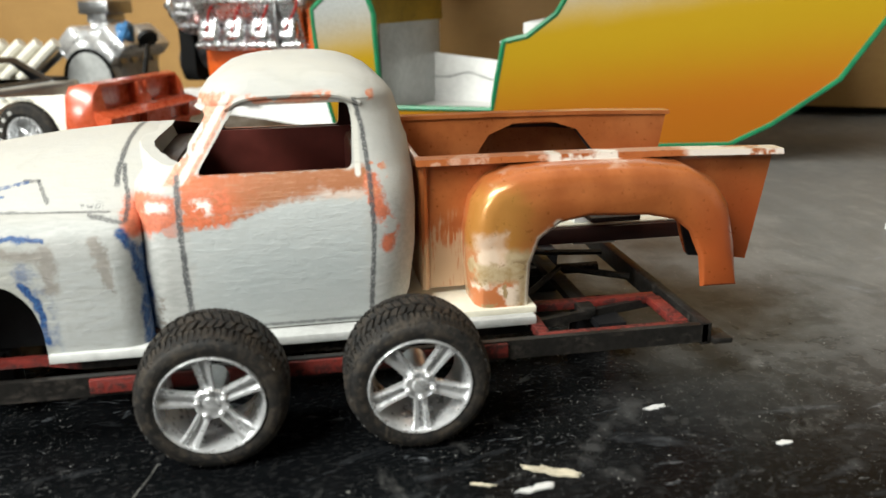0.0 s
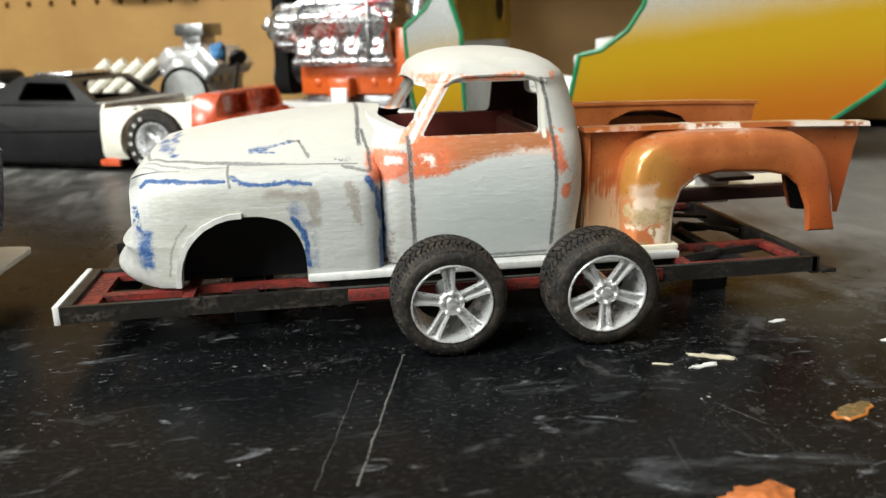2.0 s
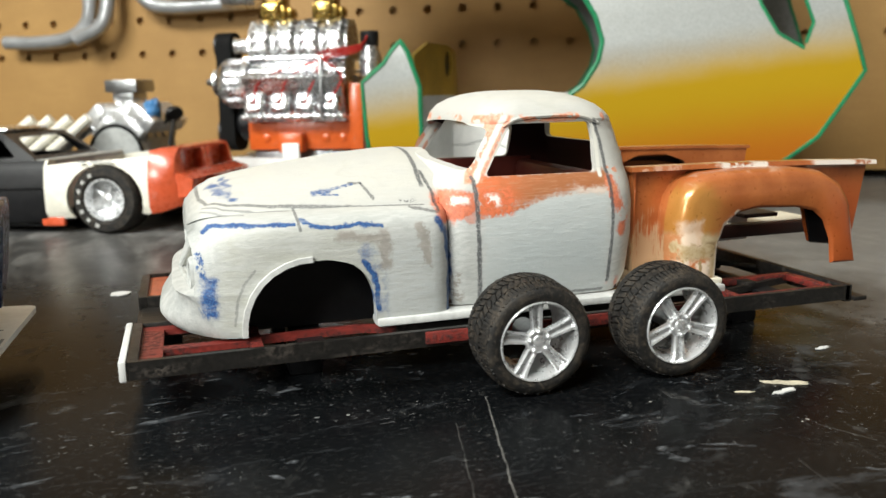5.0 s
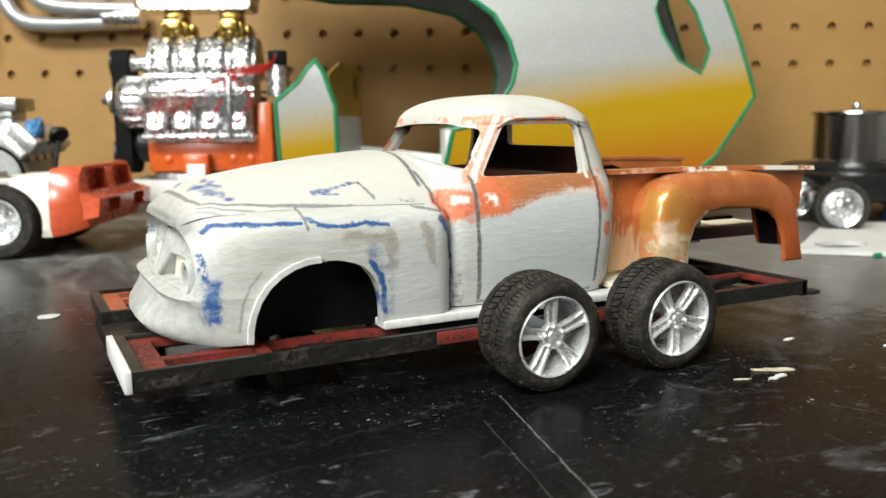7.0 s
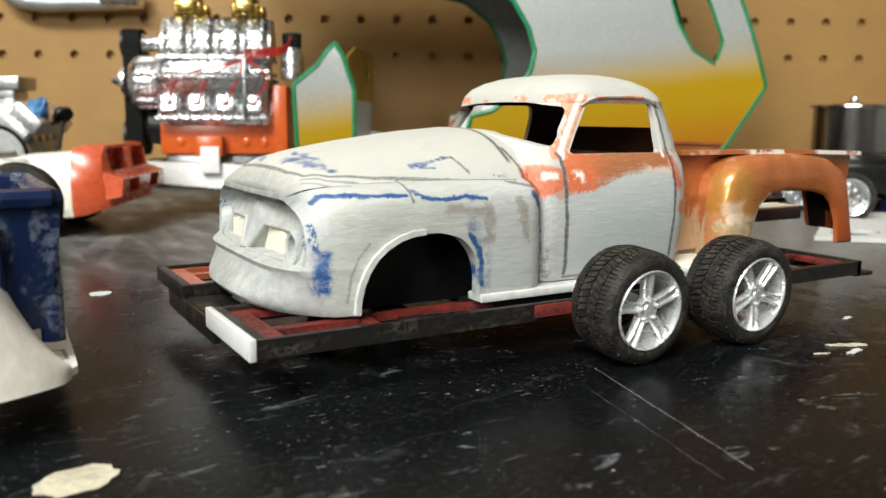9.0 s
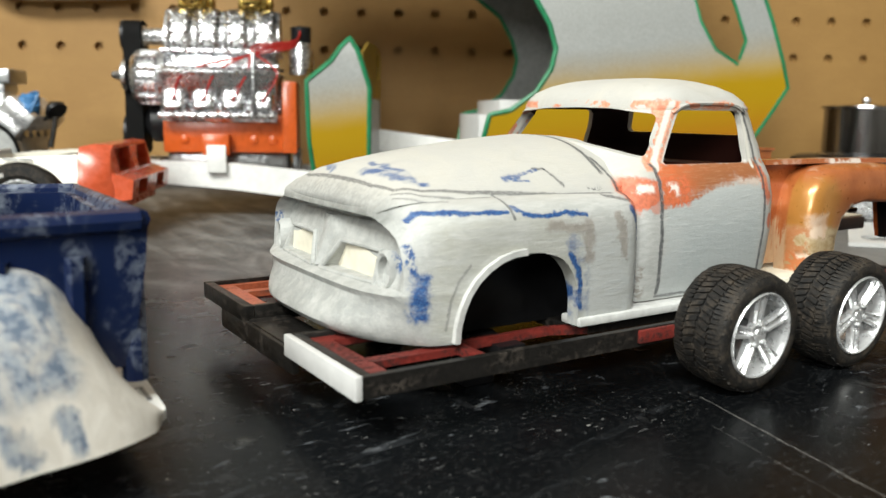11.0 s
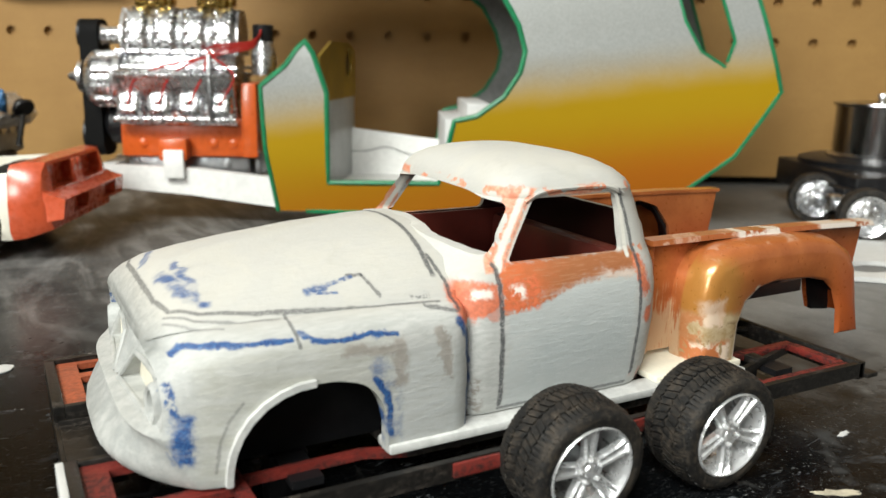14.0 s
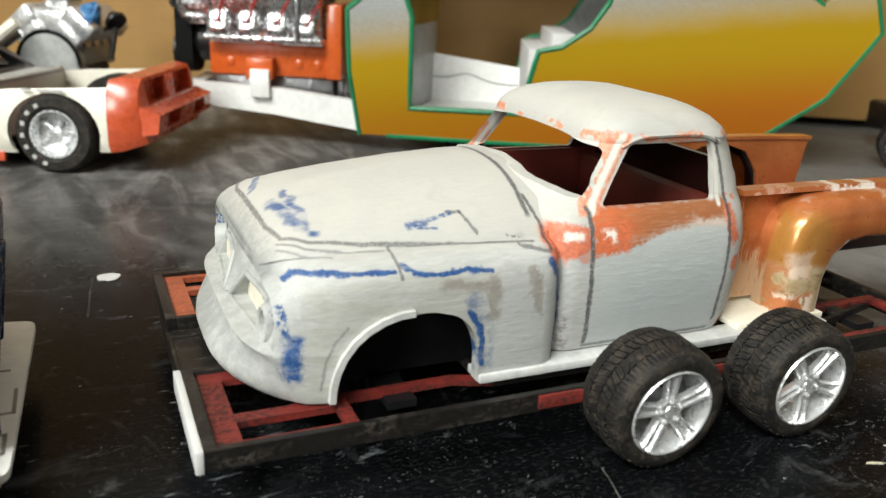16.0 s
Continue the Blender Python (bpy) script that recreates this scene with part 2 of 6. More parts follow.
    dark = g.mx(dark, g.line(px, pz, [(0.0290, 0.0590), (0.0303, 0.0540), (0.0312, 0.0440), (0.0314, 0.0340), (0.0303, 0.0190)], 0.0007))
    dark = g.mx(dark, g.line(px, pz, [(-0.0150, 0.0475), (-0.0138, 0.0430), (-0.0138, 0.0395)], 0.0006))
    dark = g.mx(dark, g.line(px, ay, [(-0.0150, 0.0), (-0.0152, 0.0100), (-0.0156, 0.0180), (-0.0160, 0.0240), (-0.0158, 0.0290)], 0.0008) * g.step(g.z, 0.0440, 0.0450))
    above = g.step(g.z, 0.0394, 0.0402)
    thin = g.line(px, ay + (n2 - 0.5) * 0.0008, [(-0.0672, 0.0), (-0.0670, 0.0150), (-0.0655, 0.0215), (-0.0612, 0.0248), (-0.0520, 0.0272), (-0.0380, 0.0287), (-0.0170, 0.0306)], 0.0006) * above
    ly = ay + (n2 - 0.5) * 0.0008
    for pts, k in (([(-0.0664, 0.0225), (-0.0620, 0.0262), (-0.0550, 0.0283), (-0.0480, 0.0292)], 0.75), ([(-0.0668, 0.0240), (-0.0632, 0.0273), (-0.0580, 0.0292)], 0.6)):
        thin = g.mx(thin, g.line(px, ly, pts, 0.0004) * k * g.step(g.z, 0.0370, 0.0380))
    thin = g.mx(thin, g.line(px, pz, [(-0.0614, 0.0170), (-0.0606, 0.0225), (-0.0590, 0.0262), (-0.0566, 0.0290)], 0.0004) * 0.6)
    thin = g.mx(thin, g.line(px, pz, [(-0.0040, 0.0168), (0.0290, 0.0168)], 0.0005))
    thin = g.mx(thin, g.line(px, pz, [(-0.0301, 0.0456), (-0.0282, 0.0425)], 0.0005) + g.line(px, pz, [(-0.0330, 0.0458), (-0.0301, 0.0457)], 0.0003))
    thin = g.mx(thin, g.line(px, pz, [(-0.0469, 0.0412), (-0.0463, 0.0372)], 0.0005))
    thin = g.mx(thin, g.line(px, pz, [(-0.0204, 0.0405), (-0.0140, 0.0392), (-0.0135, 0.0415)], 0.0004))
    thin = g.mx(thin, g.box(wx, wz, -0.0222, -0.0180, 0.0412, 0.0420, 0.0004) * g.step(n4, 0.5, 0.56))
    side = g.step(n4, 0.36, 0.5)
    col = g.mix(g.mx(dark * 0.92, thin * 0.75) * (side * 0.5 + 0.5), col, (0.060, 0.063, 0.068))
    # blue guide coat left in the creases
    bx, bz = g.x + (n1 - 0.5) * 0.0022, g.z + (n1 - 0.5) * 0.0018 + (n2 - 0.5) * 0.0006
    blue = g.line(bx, bz, [(-0.0668, 0.0372), (-0.0655, 0.0386), (-0.0605, 0.0387), (-0.0475, 0.0386)], 0.0006)
    blue = g.mx(blue, g.line(bx, bz, [(-0.0460, 0.0392), (-0.0440, 0.0378), (-0.0385, 0.0373), (-0.0335, 0.0378), (-0.0278, 0.0372)], 0.0006))
    blue = g.mx(blue, g.box(wx, wz, -0.0365, -0.0300, 0.0374, 0.0382, 0.0004))
    blue = g.mx(blue, g.line(bx, bz, [(-0.0148, 0.0375), (-0.0124, 0.0340), (-0.0117, 0.0280), (-0.0118, 0.0160)], 0.0012))
    blue = g.mx(blue, g.box(wx, wz, -0.0680, -0.0645, 0.0190, 0.0278, 0.0008))
    blue = g.mx(blue, g.line(wx, wz, [(-0.0684, 0.0325), (-0.0676, 0.0290), (-0.0664, 0.0255)], 0.0010) * g.step(n2, 0.42, 0.5))
    blue = g.mx(blue, g.line(wx, wz, [(-0.0320, 0.0318), (-0.0298, 0.0290), (-0.0288, 0.0240), (-0.0288, 0.0165)], 0.0024) * g.step(n1, 0.36, 0.62) * 0.7)
    blue = g.mx(blue, g.line(bx, bz, [(-0.0325, 0.0296), (-0.0304, 0.0262), (-0.0294, 0.0180)], 0.0009))
    hy = g.y + (n3 - 0.5) * 0.008
    hx = g.x + (n3 - 0.5) * 0.009 + (n1 - 0.5) * 0.0020
    nose = g.mx(g.line(hx, hy, [(-0.0640, -0.0060), (-0.0626, -0.0150), (-0.0590, -0.0222)], 0.0020), g.line(hx, hy, [(-0.0605, -0.0030), (-0.0606, -0.0110), (-0.0600, -0.0200)], 0.0015))
    nose = g.mx(nose, g.seg(hx, hy, (-0.0650, 0.0060), (-0.0620, 0.0160), 0.0010)) * (g.step(n1, 0.36, 0.58) * 0.75 + 0.15)
    arrow = g.mx(g.seg(bx, g.z, (-0.0418, 0.0440), (-0.0382, 0.0444), 0.0008), g.seg(bx, g.z, (-0.0412, 0.0441), (-0.0320, 0.0456), 0.0004))
    arrow = g.mx(arrow, g.seg(bx, g.z, (-0.0410, 0.0438), (-0.0360, 0.0435), 0.0003))
    blue = blue * g.mx(g.step(ay, 0.0262, 0.0285), g.step(g.x, -0.0645, -0.0630))
    blue = g.mx(g.mx(blue * 0.92, arrow * g.step(n2, 0.30, 0.60) * 0.75), nose * above * 0.85)
    col = g.mix(g.mn(blue * (n2 * 0.7 + g.step(drag, 0.34, 0.56) * 0.40 + 0.42), 1.0), col, g.mix(g.step(n4, 0.4, 0.6), (0.009, 0.042, 0.160), (0.032, 0.105, 0.265)))
    g.color(col)
    g.rough(brush * 0.25 + 0.44)
    return g.bump(brush * 0.5 + n2 * 0.5 + n1 * 0.6 + streak * 0.3, 0.50, 0.00040).mat


def make_orange_metal():
    """Copper-orange lacquer on the pickup bed, rubbed to beige primer in front."""
    g = Graph("copper_orange_paint", 0.3)
    n1, n2, n3 = g.noise(120, 4), g.noise(900, 3), g.noise(330, 5, warp=0.5)
    scratch = g.noise(1500, 3, (1.0, 1.0, 0.10))
    wx, wz = g.x + (n1 - 0.5) * 0.004 + (n3 - 0.5) * 0.003, g.z + (n1 - 0.5) * 0.004 + (n3 - 0.5) * 0.003
    col = g.mix(g.step(n1 * 0.85 + n2 * 0.15, 0.35, 0.65), (0.355, 0.098, 0.026), (0.455, 0.140, 0.040))
    col = g.mix(g.step(g.x + (n1 - 0.5) * 0.02, 0.088, 0.106) * g.step(g.z, 0.044, 0.030) * 0.8, col, (0.42, 0.080, 0.018))
    out = g.step(g.y, -0.0262, -0.0272)
    # golden tone round the fender's highlight, put into the paint colour
    gold = g.step(g.x + (n1 - 0.5) * 0.01, 0.067, 0.058) * g.step(g.z + (n1 - 0.5) * 0.008, 0.0435, 0.0395) * out
    col = g.mix(gold * 0.65, col, (0.46, 0.235, 0.050))
    # bed side in front of the fender: vertical runs down to beige
    front = g.box(wx, wz, 0.0405, 0.0520, 0.0, 0.0345, 0.0020) * (1.0 - out)
    col = g.mix(front * g.step(scratch * 0.6 + n1 * 0.4 + g.step(g.z, 0.034, 0.019) * 0.22, 0.52, 0.64) * 0.85, col, (0.52, 0.38, 0.24))
    # fender rubbed through: pinkish above, beige with brown islands below, a last orange ring at the foot
    worn = g.box(wx, wz, 0.040, 0.0665, 0.0, 0.0290, 0.0010) * out
    pale = g.box(wx, wz, 0.0515, 0.0575, 0.0258, 0.0326, 0.0008) * out
    col = g.mix(worn, col, g.mix(g.step(n3, 0.36, 0.64), (0.33, 0.225, 0.105), (0.46, 0.36, 0.22)))
    col = g.mix(pale * 0.9, col, g.mix(g.step(n1, 0.45, 0.65), (0.66, 0.51, 0.39), (0.60, 0.40, 0.27)))
    col = g.mix(worn * g.step(n3 * 0.4 + n1 * 0.6, 0.52, 0.56) * g.step(g.z, 0.0272, 0.0262) * 0.8, col, (0.20, 0.120, 0.048))
    col = g.mix(worn * g.step(g.x + (n3 - 0.5) * 0.004, 0.0520, 0.0510) * g.step(n1, 0.40, 0.46) * 0.8, col, (0.40, 0.130, 0.036))
    foot = g.box(wx, wz, 0.0495, 0.0600, 0.0130, 0.0222, 0.0010) * out
    col = g.mix(foot * g.step(n3, 0.40, 0.46), col, g.mix(g.step(n1, 0.48, 0.56), (0.46, 0.145, 0.045), (0.74, 0.60, 0.48)))
    lip = g.line(g.x + (n2 - 0.5) * 0.0008, g.z, [(0.0618, 0.0140), (0.0625, 0.0255), (0.0643, 0.0306), (0.0680, 0.0337)], 0.0013) * out
    col = g.mix(lip * g.step(n3, 0.34, 0.44), col, (0.68, 0.60, 0.50))
    low = g.step(g.z, 0.0150, 0.0143) * out
    col = g.mix(low, col, (0.70, 0.62, 0.52))
    edge = g.step(g.z + (n2 - 0.5) * 0.0008, 0.0444, 0.0450) * g.step(n1, 0.47, 0.53) * g.step(g.y, 0.005, -0.005) * g.step(g.y, -0.0268, -0.0262)
    col = g.mix(edge, col, g.mix(g.step(n1, 0.45, 0.6), (0.66, 0.46, 0.36), (0.46, 0.16, 0.07)))
    edge2 = g.mx(g.box(g.x, g.z, 0.068, 0.0835, 0.0440, 0.0470, 0.0008), g.box(g.x, g.z, 0.098, 0.130, 0.0436, 0.0470, 0.0008)) * g.step(g.y, 0.005, -0.005) * g.step(g.y, -0.0275, -0.0265)
    col = g.mix(edge2 * g.step(n1, 0.40, 0.46), col, (0.72, 0.64, 0.57))
    crest = g.step(g.z + (n2 - 0.5) * 0.0006, 0.0438, 0.0445) * g.box(g.x, g.z, 0.0665, 0.0860, 0.0, 0.1, 0.002) * out
    col = g.mix(crest * g.step(n1, 0.48, 0.58) * 0.5, col, (0.70, 0.56, 0.46))
    arc = g.step(g.z + (n3 - 0.5) * 0.002, 0.0405, 0.0445) * g.step(g.x, 0.062, 0.055) * out
    col = g.mix(arc * g.step(n3, 0.5, 0.58) * 0.6, col, (0.66, 0.50, 0.40))
    g.color(col)
    g.put(g.bsdf, "Metallic", 0.25 - worn * 0.25)
    g.rough(g.mx(worn, front * 0.5) * 0.3 + 0.24 + n2 * 0.1)
    g.bsdf.inputs["Coat Weight"].default_value = 0.35
    g.bsdf.inputs["Coat Roughness"].default_value = 0.12
    return g.bump(n2 + worn * n3 * 2.0, 0.15).mat


def make_table():
    """Black worktop with dust, rubbed streaks, scratches, paint spots and a painted grazing sheen."""
    g = Graph("scuffed_black_worktop", 0.35, 0.0, 0.055)
    n1, n2, n3 = g.noise(22, 6, warp=1.2), g.noise(160, 5), g.noise(7, 4, warp=0.8)
    streak = g.noise(55, 5, (1.0, 0.25, 1), warp=1.5)
    sp = g.cells(190)
    dust = g.step(g.step(n1, 0.52, 0.75) * g.step(n2, 0.42, 0.7) + g.step(streak, 0.55, 0.8) * 0.35, 0.1, 0.9)
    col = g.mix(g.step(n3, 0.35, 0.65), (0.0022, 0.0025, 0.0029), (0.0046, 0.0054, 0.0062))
    # Grey towards the back: dust plus the grazing sheen put into the colour.
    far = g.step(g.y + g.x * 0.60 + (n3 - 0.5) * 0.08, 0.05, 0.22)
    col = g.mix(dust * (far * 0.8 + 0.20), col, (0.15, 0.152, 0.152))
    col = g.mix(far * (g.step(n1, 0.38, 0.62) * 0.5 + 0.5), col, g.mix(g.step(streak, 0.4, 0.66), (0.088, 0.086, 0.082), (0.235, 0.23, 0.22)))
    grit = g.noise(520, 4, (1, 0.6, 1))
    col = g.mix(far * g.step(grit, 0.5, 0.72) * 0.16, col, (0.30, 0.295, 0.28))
    col = g.mix(far * g.step(grit, 0.46, 0.3) * 0.22, col, (0.03, 0.03, 0.03))
    blotch = g.noise(48, 6, (1, 0.5, 1), warp=2.0)
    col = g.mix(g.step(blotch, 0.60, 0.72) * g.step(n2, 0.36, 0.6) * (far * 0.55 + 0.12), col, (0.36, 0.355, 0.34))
    # Paler to the right: dust and sheen, both held in the colour.
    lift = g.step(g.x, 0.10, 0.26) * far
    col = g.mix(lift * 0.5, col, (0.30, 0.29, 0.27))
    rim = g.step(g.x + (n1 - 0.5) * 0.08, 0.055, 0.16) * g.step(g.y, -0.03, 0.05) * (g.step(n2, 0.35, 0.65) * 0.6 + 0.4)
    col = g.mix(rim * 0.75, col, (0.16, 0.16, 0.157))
    tiny = g.step(g.noise(1700, 4, (1, 0.7, 1), warp=1.0), 0.645, 0.70) * g.mx(g.step(g.noise(34, 4, warp=1.0), 0.42, 0.64), g.step(g.x + g.y * 0.3, 0.015, 0.05))
    col = g.mix(tiny * 0.65, col, (0.34, 0.335, 0.325))
    dash = g.step(g.noise(620, 3, (0.55, 1.5, 1), warp=0.6), 0.665, 0.72) * g.step(g.noise(30, 3, warp=0.8), 0.44, 0.60)
    col = g.mix(dash * 0.55, col, (0.26, 0.26, 0.255))
    grain = g.noise(900, 4, (0.6, 1.4, 1))
    col = g.mix(g.step(grain, 0.50, 0.70) * 0.10, col, (0.10, 0.10, 0.10))
    hair = g.noise(420, 3, (0.16, 1.3, 1), warp=0.9)
    col = g.mix(g.step(hair, 0.70, 0.76) * g.step(g.noise(28, 3), 0.46, 0.66) * 0.5, col, (0.22, 0.22, 0.21))
    chip = g.step(sp + (g.noise(900, 3) - 0.5) * 0.16, 0.075, 0.05) * g.step(g.noise(60, 2), 0.60, 0.66)
    col = g.mix(chip * 0.8, col, (0.36, 0.35, 0.32))
    wx = g.x + (n2 - 0.5) * 0.0012
    scuff = g.noise(58, 6, (0.7, 1.5, 1), warp=2.4)
    col = g.mix(g.step(scuff, 0.62, 0.74) * (g.step(grain, 0.36, 0.60) * 0.7 + 0.2) * 0.75, col, (0.22, 0.235, 0.255))
    smear = g.noise(34, 6, (0.55, 1.6, 1), warp=2.2)
    col = g.mix(g.step(smear, 0.56, 0.76) * (g.step(n2, 0.36, 0.64) * 0.6 + 0.25) * 0.5, col, (0.135, 0.145, 0.158))
    sc = g.mx(g.seg(wx, g.y, (-0.0096, 0.0040), (-0.0232, -0.0500), 0.00026), g.seg(wx, g.y, (-0.0205, -0.0080), (-0.0300, -0.0500), 0.00018) * 0.4)
    sc = g.mx(sc, g.seg(wx, g.y, (0.047, -0.033), (0.052, -0.043), 0.0003) * 0.5)
    sc = g.mx(sc, g.seg(wx, g.y, (-0.100, 0.110), (-0.098, 0.140), 0.0004) * 0.3)
    col = g.mix(sc * (g.step(n2 * 0.5 + grain * 0.5, 0.40, 0.56) * 0.8 + 0.2) * 0.36, col, (0.33, 0.32, 0.30))
    g.color(col)
    g.rough(dust * 0.25 + n2 * 0.12 + far * 0.12 + 0.20)
    return g.bump(n2 * 0.5 + n1 + grain * 0.3, 0.16, 0.0004).mat


def make_pegboard():
    g = Graph("brown_hardboard", 0.62)
    n1, n2 = g.noise(14, 5), g.noise(420, 4)
    fib = g.noise(160, 3, (0.3, 1, 1))
    col = g.mix(g.step(n1, 0.3, 0.7), (0.30, 0.165, 0.047), (0.36, 0.205, 0.062))
    col = g.mix(g.step(n2 * 0.5 + fib * 0.5, 0.35, 0.68) * 0.5, col, (0.28, 0.15, 0.045))
    col = g.mix(g.step(g.noise(38, 3), 0.66, 0.76) * 0.5, col, (0.23, 0.12, 0.04))
    g.color(col)
    return g.bump(n2, 0.15, 0.0002).mat


def make_fade():
    """Silver fading into yellow and orange, in the dragster's own length and height."""
    g = Graph("silver_yellow_fade", 0.42, 0.0, 0.3)
    n1, n2 = g.noise(60, 4), g.noise(900, 3)
    shift = g.mn(g.x, 0.26) * 0.13
    z = g.z - shift + (n1 - 0.5) * 0.006
    col = g.mix(g.step(n2, 0.3, 0.7), (0.36, 0.372, 0.362), (0.425, 0.44, 0.43))
    col = g.mix(g.step(z, 0.074, 0.044), col, (0.375, 0.228, 0.005))
    col = g.mix(g.step(z, 0.042, 0.002) * g.step(g.x, 0.02, 0.16, 0.7, 1.0), col, (0.38, 0.115, 0.006))
    g.color(col)
    g.put(g.bsdf, "Metallic", g.step(z, 0.05, 0.07) * 0.35)
    return g.bump(n2, 0.06).mat


def make_chrome(name, col, rough, metal=1.0):
    g = Graph(name, rough, metal)
    n1, n2 = g.noise(500, 3), g.noise(60, 3)
    g.color(g.mix(g.step(n2, 0.3, 0.7), [c * 0.8 for c in col], col))
    g.rough(g.step(n1, 0.3, 0.8) * 0.14 + rough)
    return g.bump(n1 * 0.3 + g.noise(240, 2), 0.35, 0.0012).mat


def make_tin():
    """Dark polished tinplate, faintly streaked."""
    g = Graph("polished_tin", 0.14, 1.0)
    n1, n2 = g.noise(90, 4, (1, 1, 0.1)), g.noise(1200, 3)
    g.color(g.mix(g.step(n1, 0.3, 0.7), (0.22, 0.22, 0.23), (0.46, 0.46, 0.47)))
    g.rough(n1 * 0.16 + g.step(n2, 0.4, 0.7) * 0.05 + 0.08)
    return g.bump(n1, 0.1, 0.0004).mat


def make_rubber():
    """Black rubber with brownish dust caught in patches and pale scuffs."""
    g = Graph("dusty_black_rubber", 0.68, 0.0, 0.3)
    n1, n2, n3 = g.noise(420, 5, warp=0.8), g.noise(1700, 3), g.noise(2600, 2)
    col = g.mix(g.step(n1, 0.42, 0.70), (0.010, 0.0095, 0.009), (0.046, 0.037, 0.028))
    col = g.mix(g.step(n2, 0.60, 0.70) * 0.5, col, (0.095, 0.082, 0.068))
    col = g.mix(g.step(n3, 0.46, 0.34) * 0.6, col, (0.005, 0.005, 0.005))
    g.color(col)
    g.rough(n1 * 0.3 + 0.5)
    return g.bump(n2 + n3 * 0.6, 0.6, 0.0002).mat


def make_blue():
    """Dark blue plastic smeared with pale filler dust."""
    g = Graph("dark_blue_plastic", 0.3)
    n1, n2 = g.noise(130, 6, (1, 1, 0.5), warp=1.0), g.noise(700, 4)
    smear = g.step(n1, 0.46, 0.68) * g.step(n2, 0.35, 0.62)
    g.color(g.mix(smear * 0.6, (0.006, 0.013, 0.048), (0.26, 0.30, 0.36)))
    g.rough(smear * 0.4 + 0.22)
    return g.bump(n2, 0.12).mat


def make_filler():
    """Pale body filler over blue-grey plastic, the plastic showing in an arch and in short stripes."""
    g = Graph("sanded_filler", 0.7)
    n1, n2, n3 = g.noise(75, 4, warp=0.8), g.noise(600, 4), g.noise(260, 5, (1, 1, 0.4), warp=0.6)
    wx, wz = g.x + (n1 - 0.5) * 0.010 + (n2 - 0.5) * 0.0012, g.z + (n1 - 0.5) * 0.008 + (n2 - 0.5) * 0.0012
    bare = g.box(wx, wz, -0.1420, -0.1250, 0.0190, 0.0345, 0.0020)
    bare = g.mx(bare, g.box(wx, wz, -0.2000, -0.1385, 0.0080, 0.0300, 0.0016) * g.step(n3, 0.40, 0.50))
    bare = g.mx(bare, g.line(wx, wz, [(-0.1268, 0.0118), (-0.1285, 0.0160)], 0.0022))
    bare = g.mx(bare, g.line(wx, wz, [(-0.1330, 0.0118), (-0.1350, 0.0170)], 0.0018))
    col = g.mix(g.step(n3, 0.35, 0.65), (0.56, 0.525, 0.47), (0.66, 0.63, 0.575))
    col = g.mix(bare * (g.step(n3, 0.34, 0.58) * 0.6 + 0.35), col, g.mix(g.step(n2, 0.4, 0.6), (0.085, 0.125, 0.19), (0.25, 0.29, 0.34)))
    col = g.mix(g.step(n2, 0.58, 0.75) * 0.35, col, (0.44, 0.43, 0.40))
    g.color(col)
    return g.bump(n2 + n3 * 0.6, 0.3, 0.0003).mat


def make_worn(name, col, under, cut):
    """Brushed paint worn through to another colour in streaks and specks."""
    g = Graph(name, 0.55, 0.0, 0.25)
    n1, n2, n3 = g.noise(120, 5, (0.35, 1, 1), warp=0.8), g.noise(900, 4), g.noise(420, 4, (0.25, 1, 1))
    wear = g.step(n1 * 0.55 + n3 * 0.45, cut, cut + 0.14) * g.step(n2, 0.38, 0.6)
    base = g.mix(g.step(n2, 0.3, 0.7), [c * 0.7 for c in col], [c * 1.25 for c in col])
    g.color(g.mix(wear * 0.85, base, under))
    g.rough(wear * 0.25 + 0.42)
    return g.bump(n2 + wear * 0.5, 0.3, 0.0003).mat


PRIMER = make_primer()
COPPER = make_orange_metal()
TIN = make_tin()
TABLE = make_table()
PEG = make_pegboard()
FADE = make_fade()
RUBBER = make_rubber()
BLUE = make_blue()
FILLER = make_filler()
CHROME = make_chrome("chrome_plating", (0.80, 0.81, 0.83), 0.22)
STEEL = make_chrome("dull_steel", (0.42, 0.43, 0.44), 0.30)
ALLOY = make_chrome("silver_wheel_paint", (0.86, 0.87, 0.88), 0.25, 0.68)
GOLDP = simple("dull_gold_paint", (0.34, 0.22, 0.03), 0.38, 0.35, var=0.35)
GOLD = make_chrome("gold_plating", (0.62, 0.43, 0.12), 0.18)
# Red plastics of the insides, coloured darker to carry the shade in there.
INNER = simple("shaded_red_plastic", (0.030, 0.006, 0.004), 0.5)
SEATRED = simple("orange_red_plastic", (0.085, 0.012, 0.007), 0.5)
WHITE = simple("white_styrene", (0.76, 0.76, 0.74), 0.5, var=0.12)
DULLWHITE = simple("scuffed_white_styrene", (0.53, 0.535, 0.52), 0.55, var=0.22, scale=500, bump=0.5)
CREAM = simple("cream_styrene", (0.72, 0.68, 0.56), 0.5, var=0.12)
BLACK = make_worn("worn_black_paint", (0.012, 0.011, 0.010), (0.058, 0.048, 0.040), 0.47)
SATIN = simple("satin_black_plastic", (0.009, 0.009, 0.010), 0.38, var=0.4, spec=0.3)
CHASRED = make_worn("worn_red_paint", (0.185, 0.026, 0.020), (0.018, 0.012, 0.011), 0.38)
RUSTRED = make_worn("brick_red_paint", (0.34, 0.085, 0.04), (0.07, 0.05, 0.04), 0.50)
BELT = simple("black_belt", (0.005, 0.005, 0.005), 0.7, bump=0.4, spec=0.1)
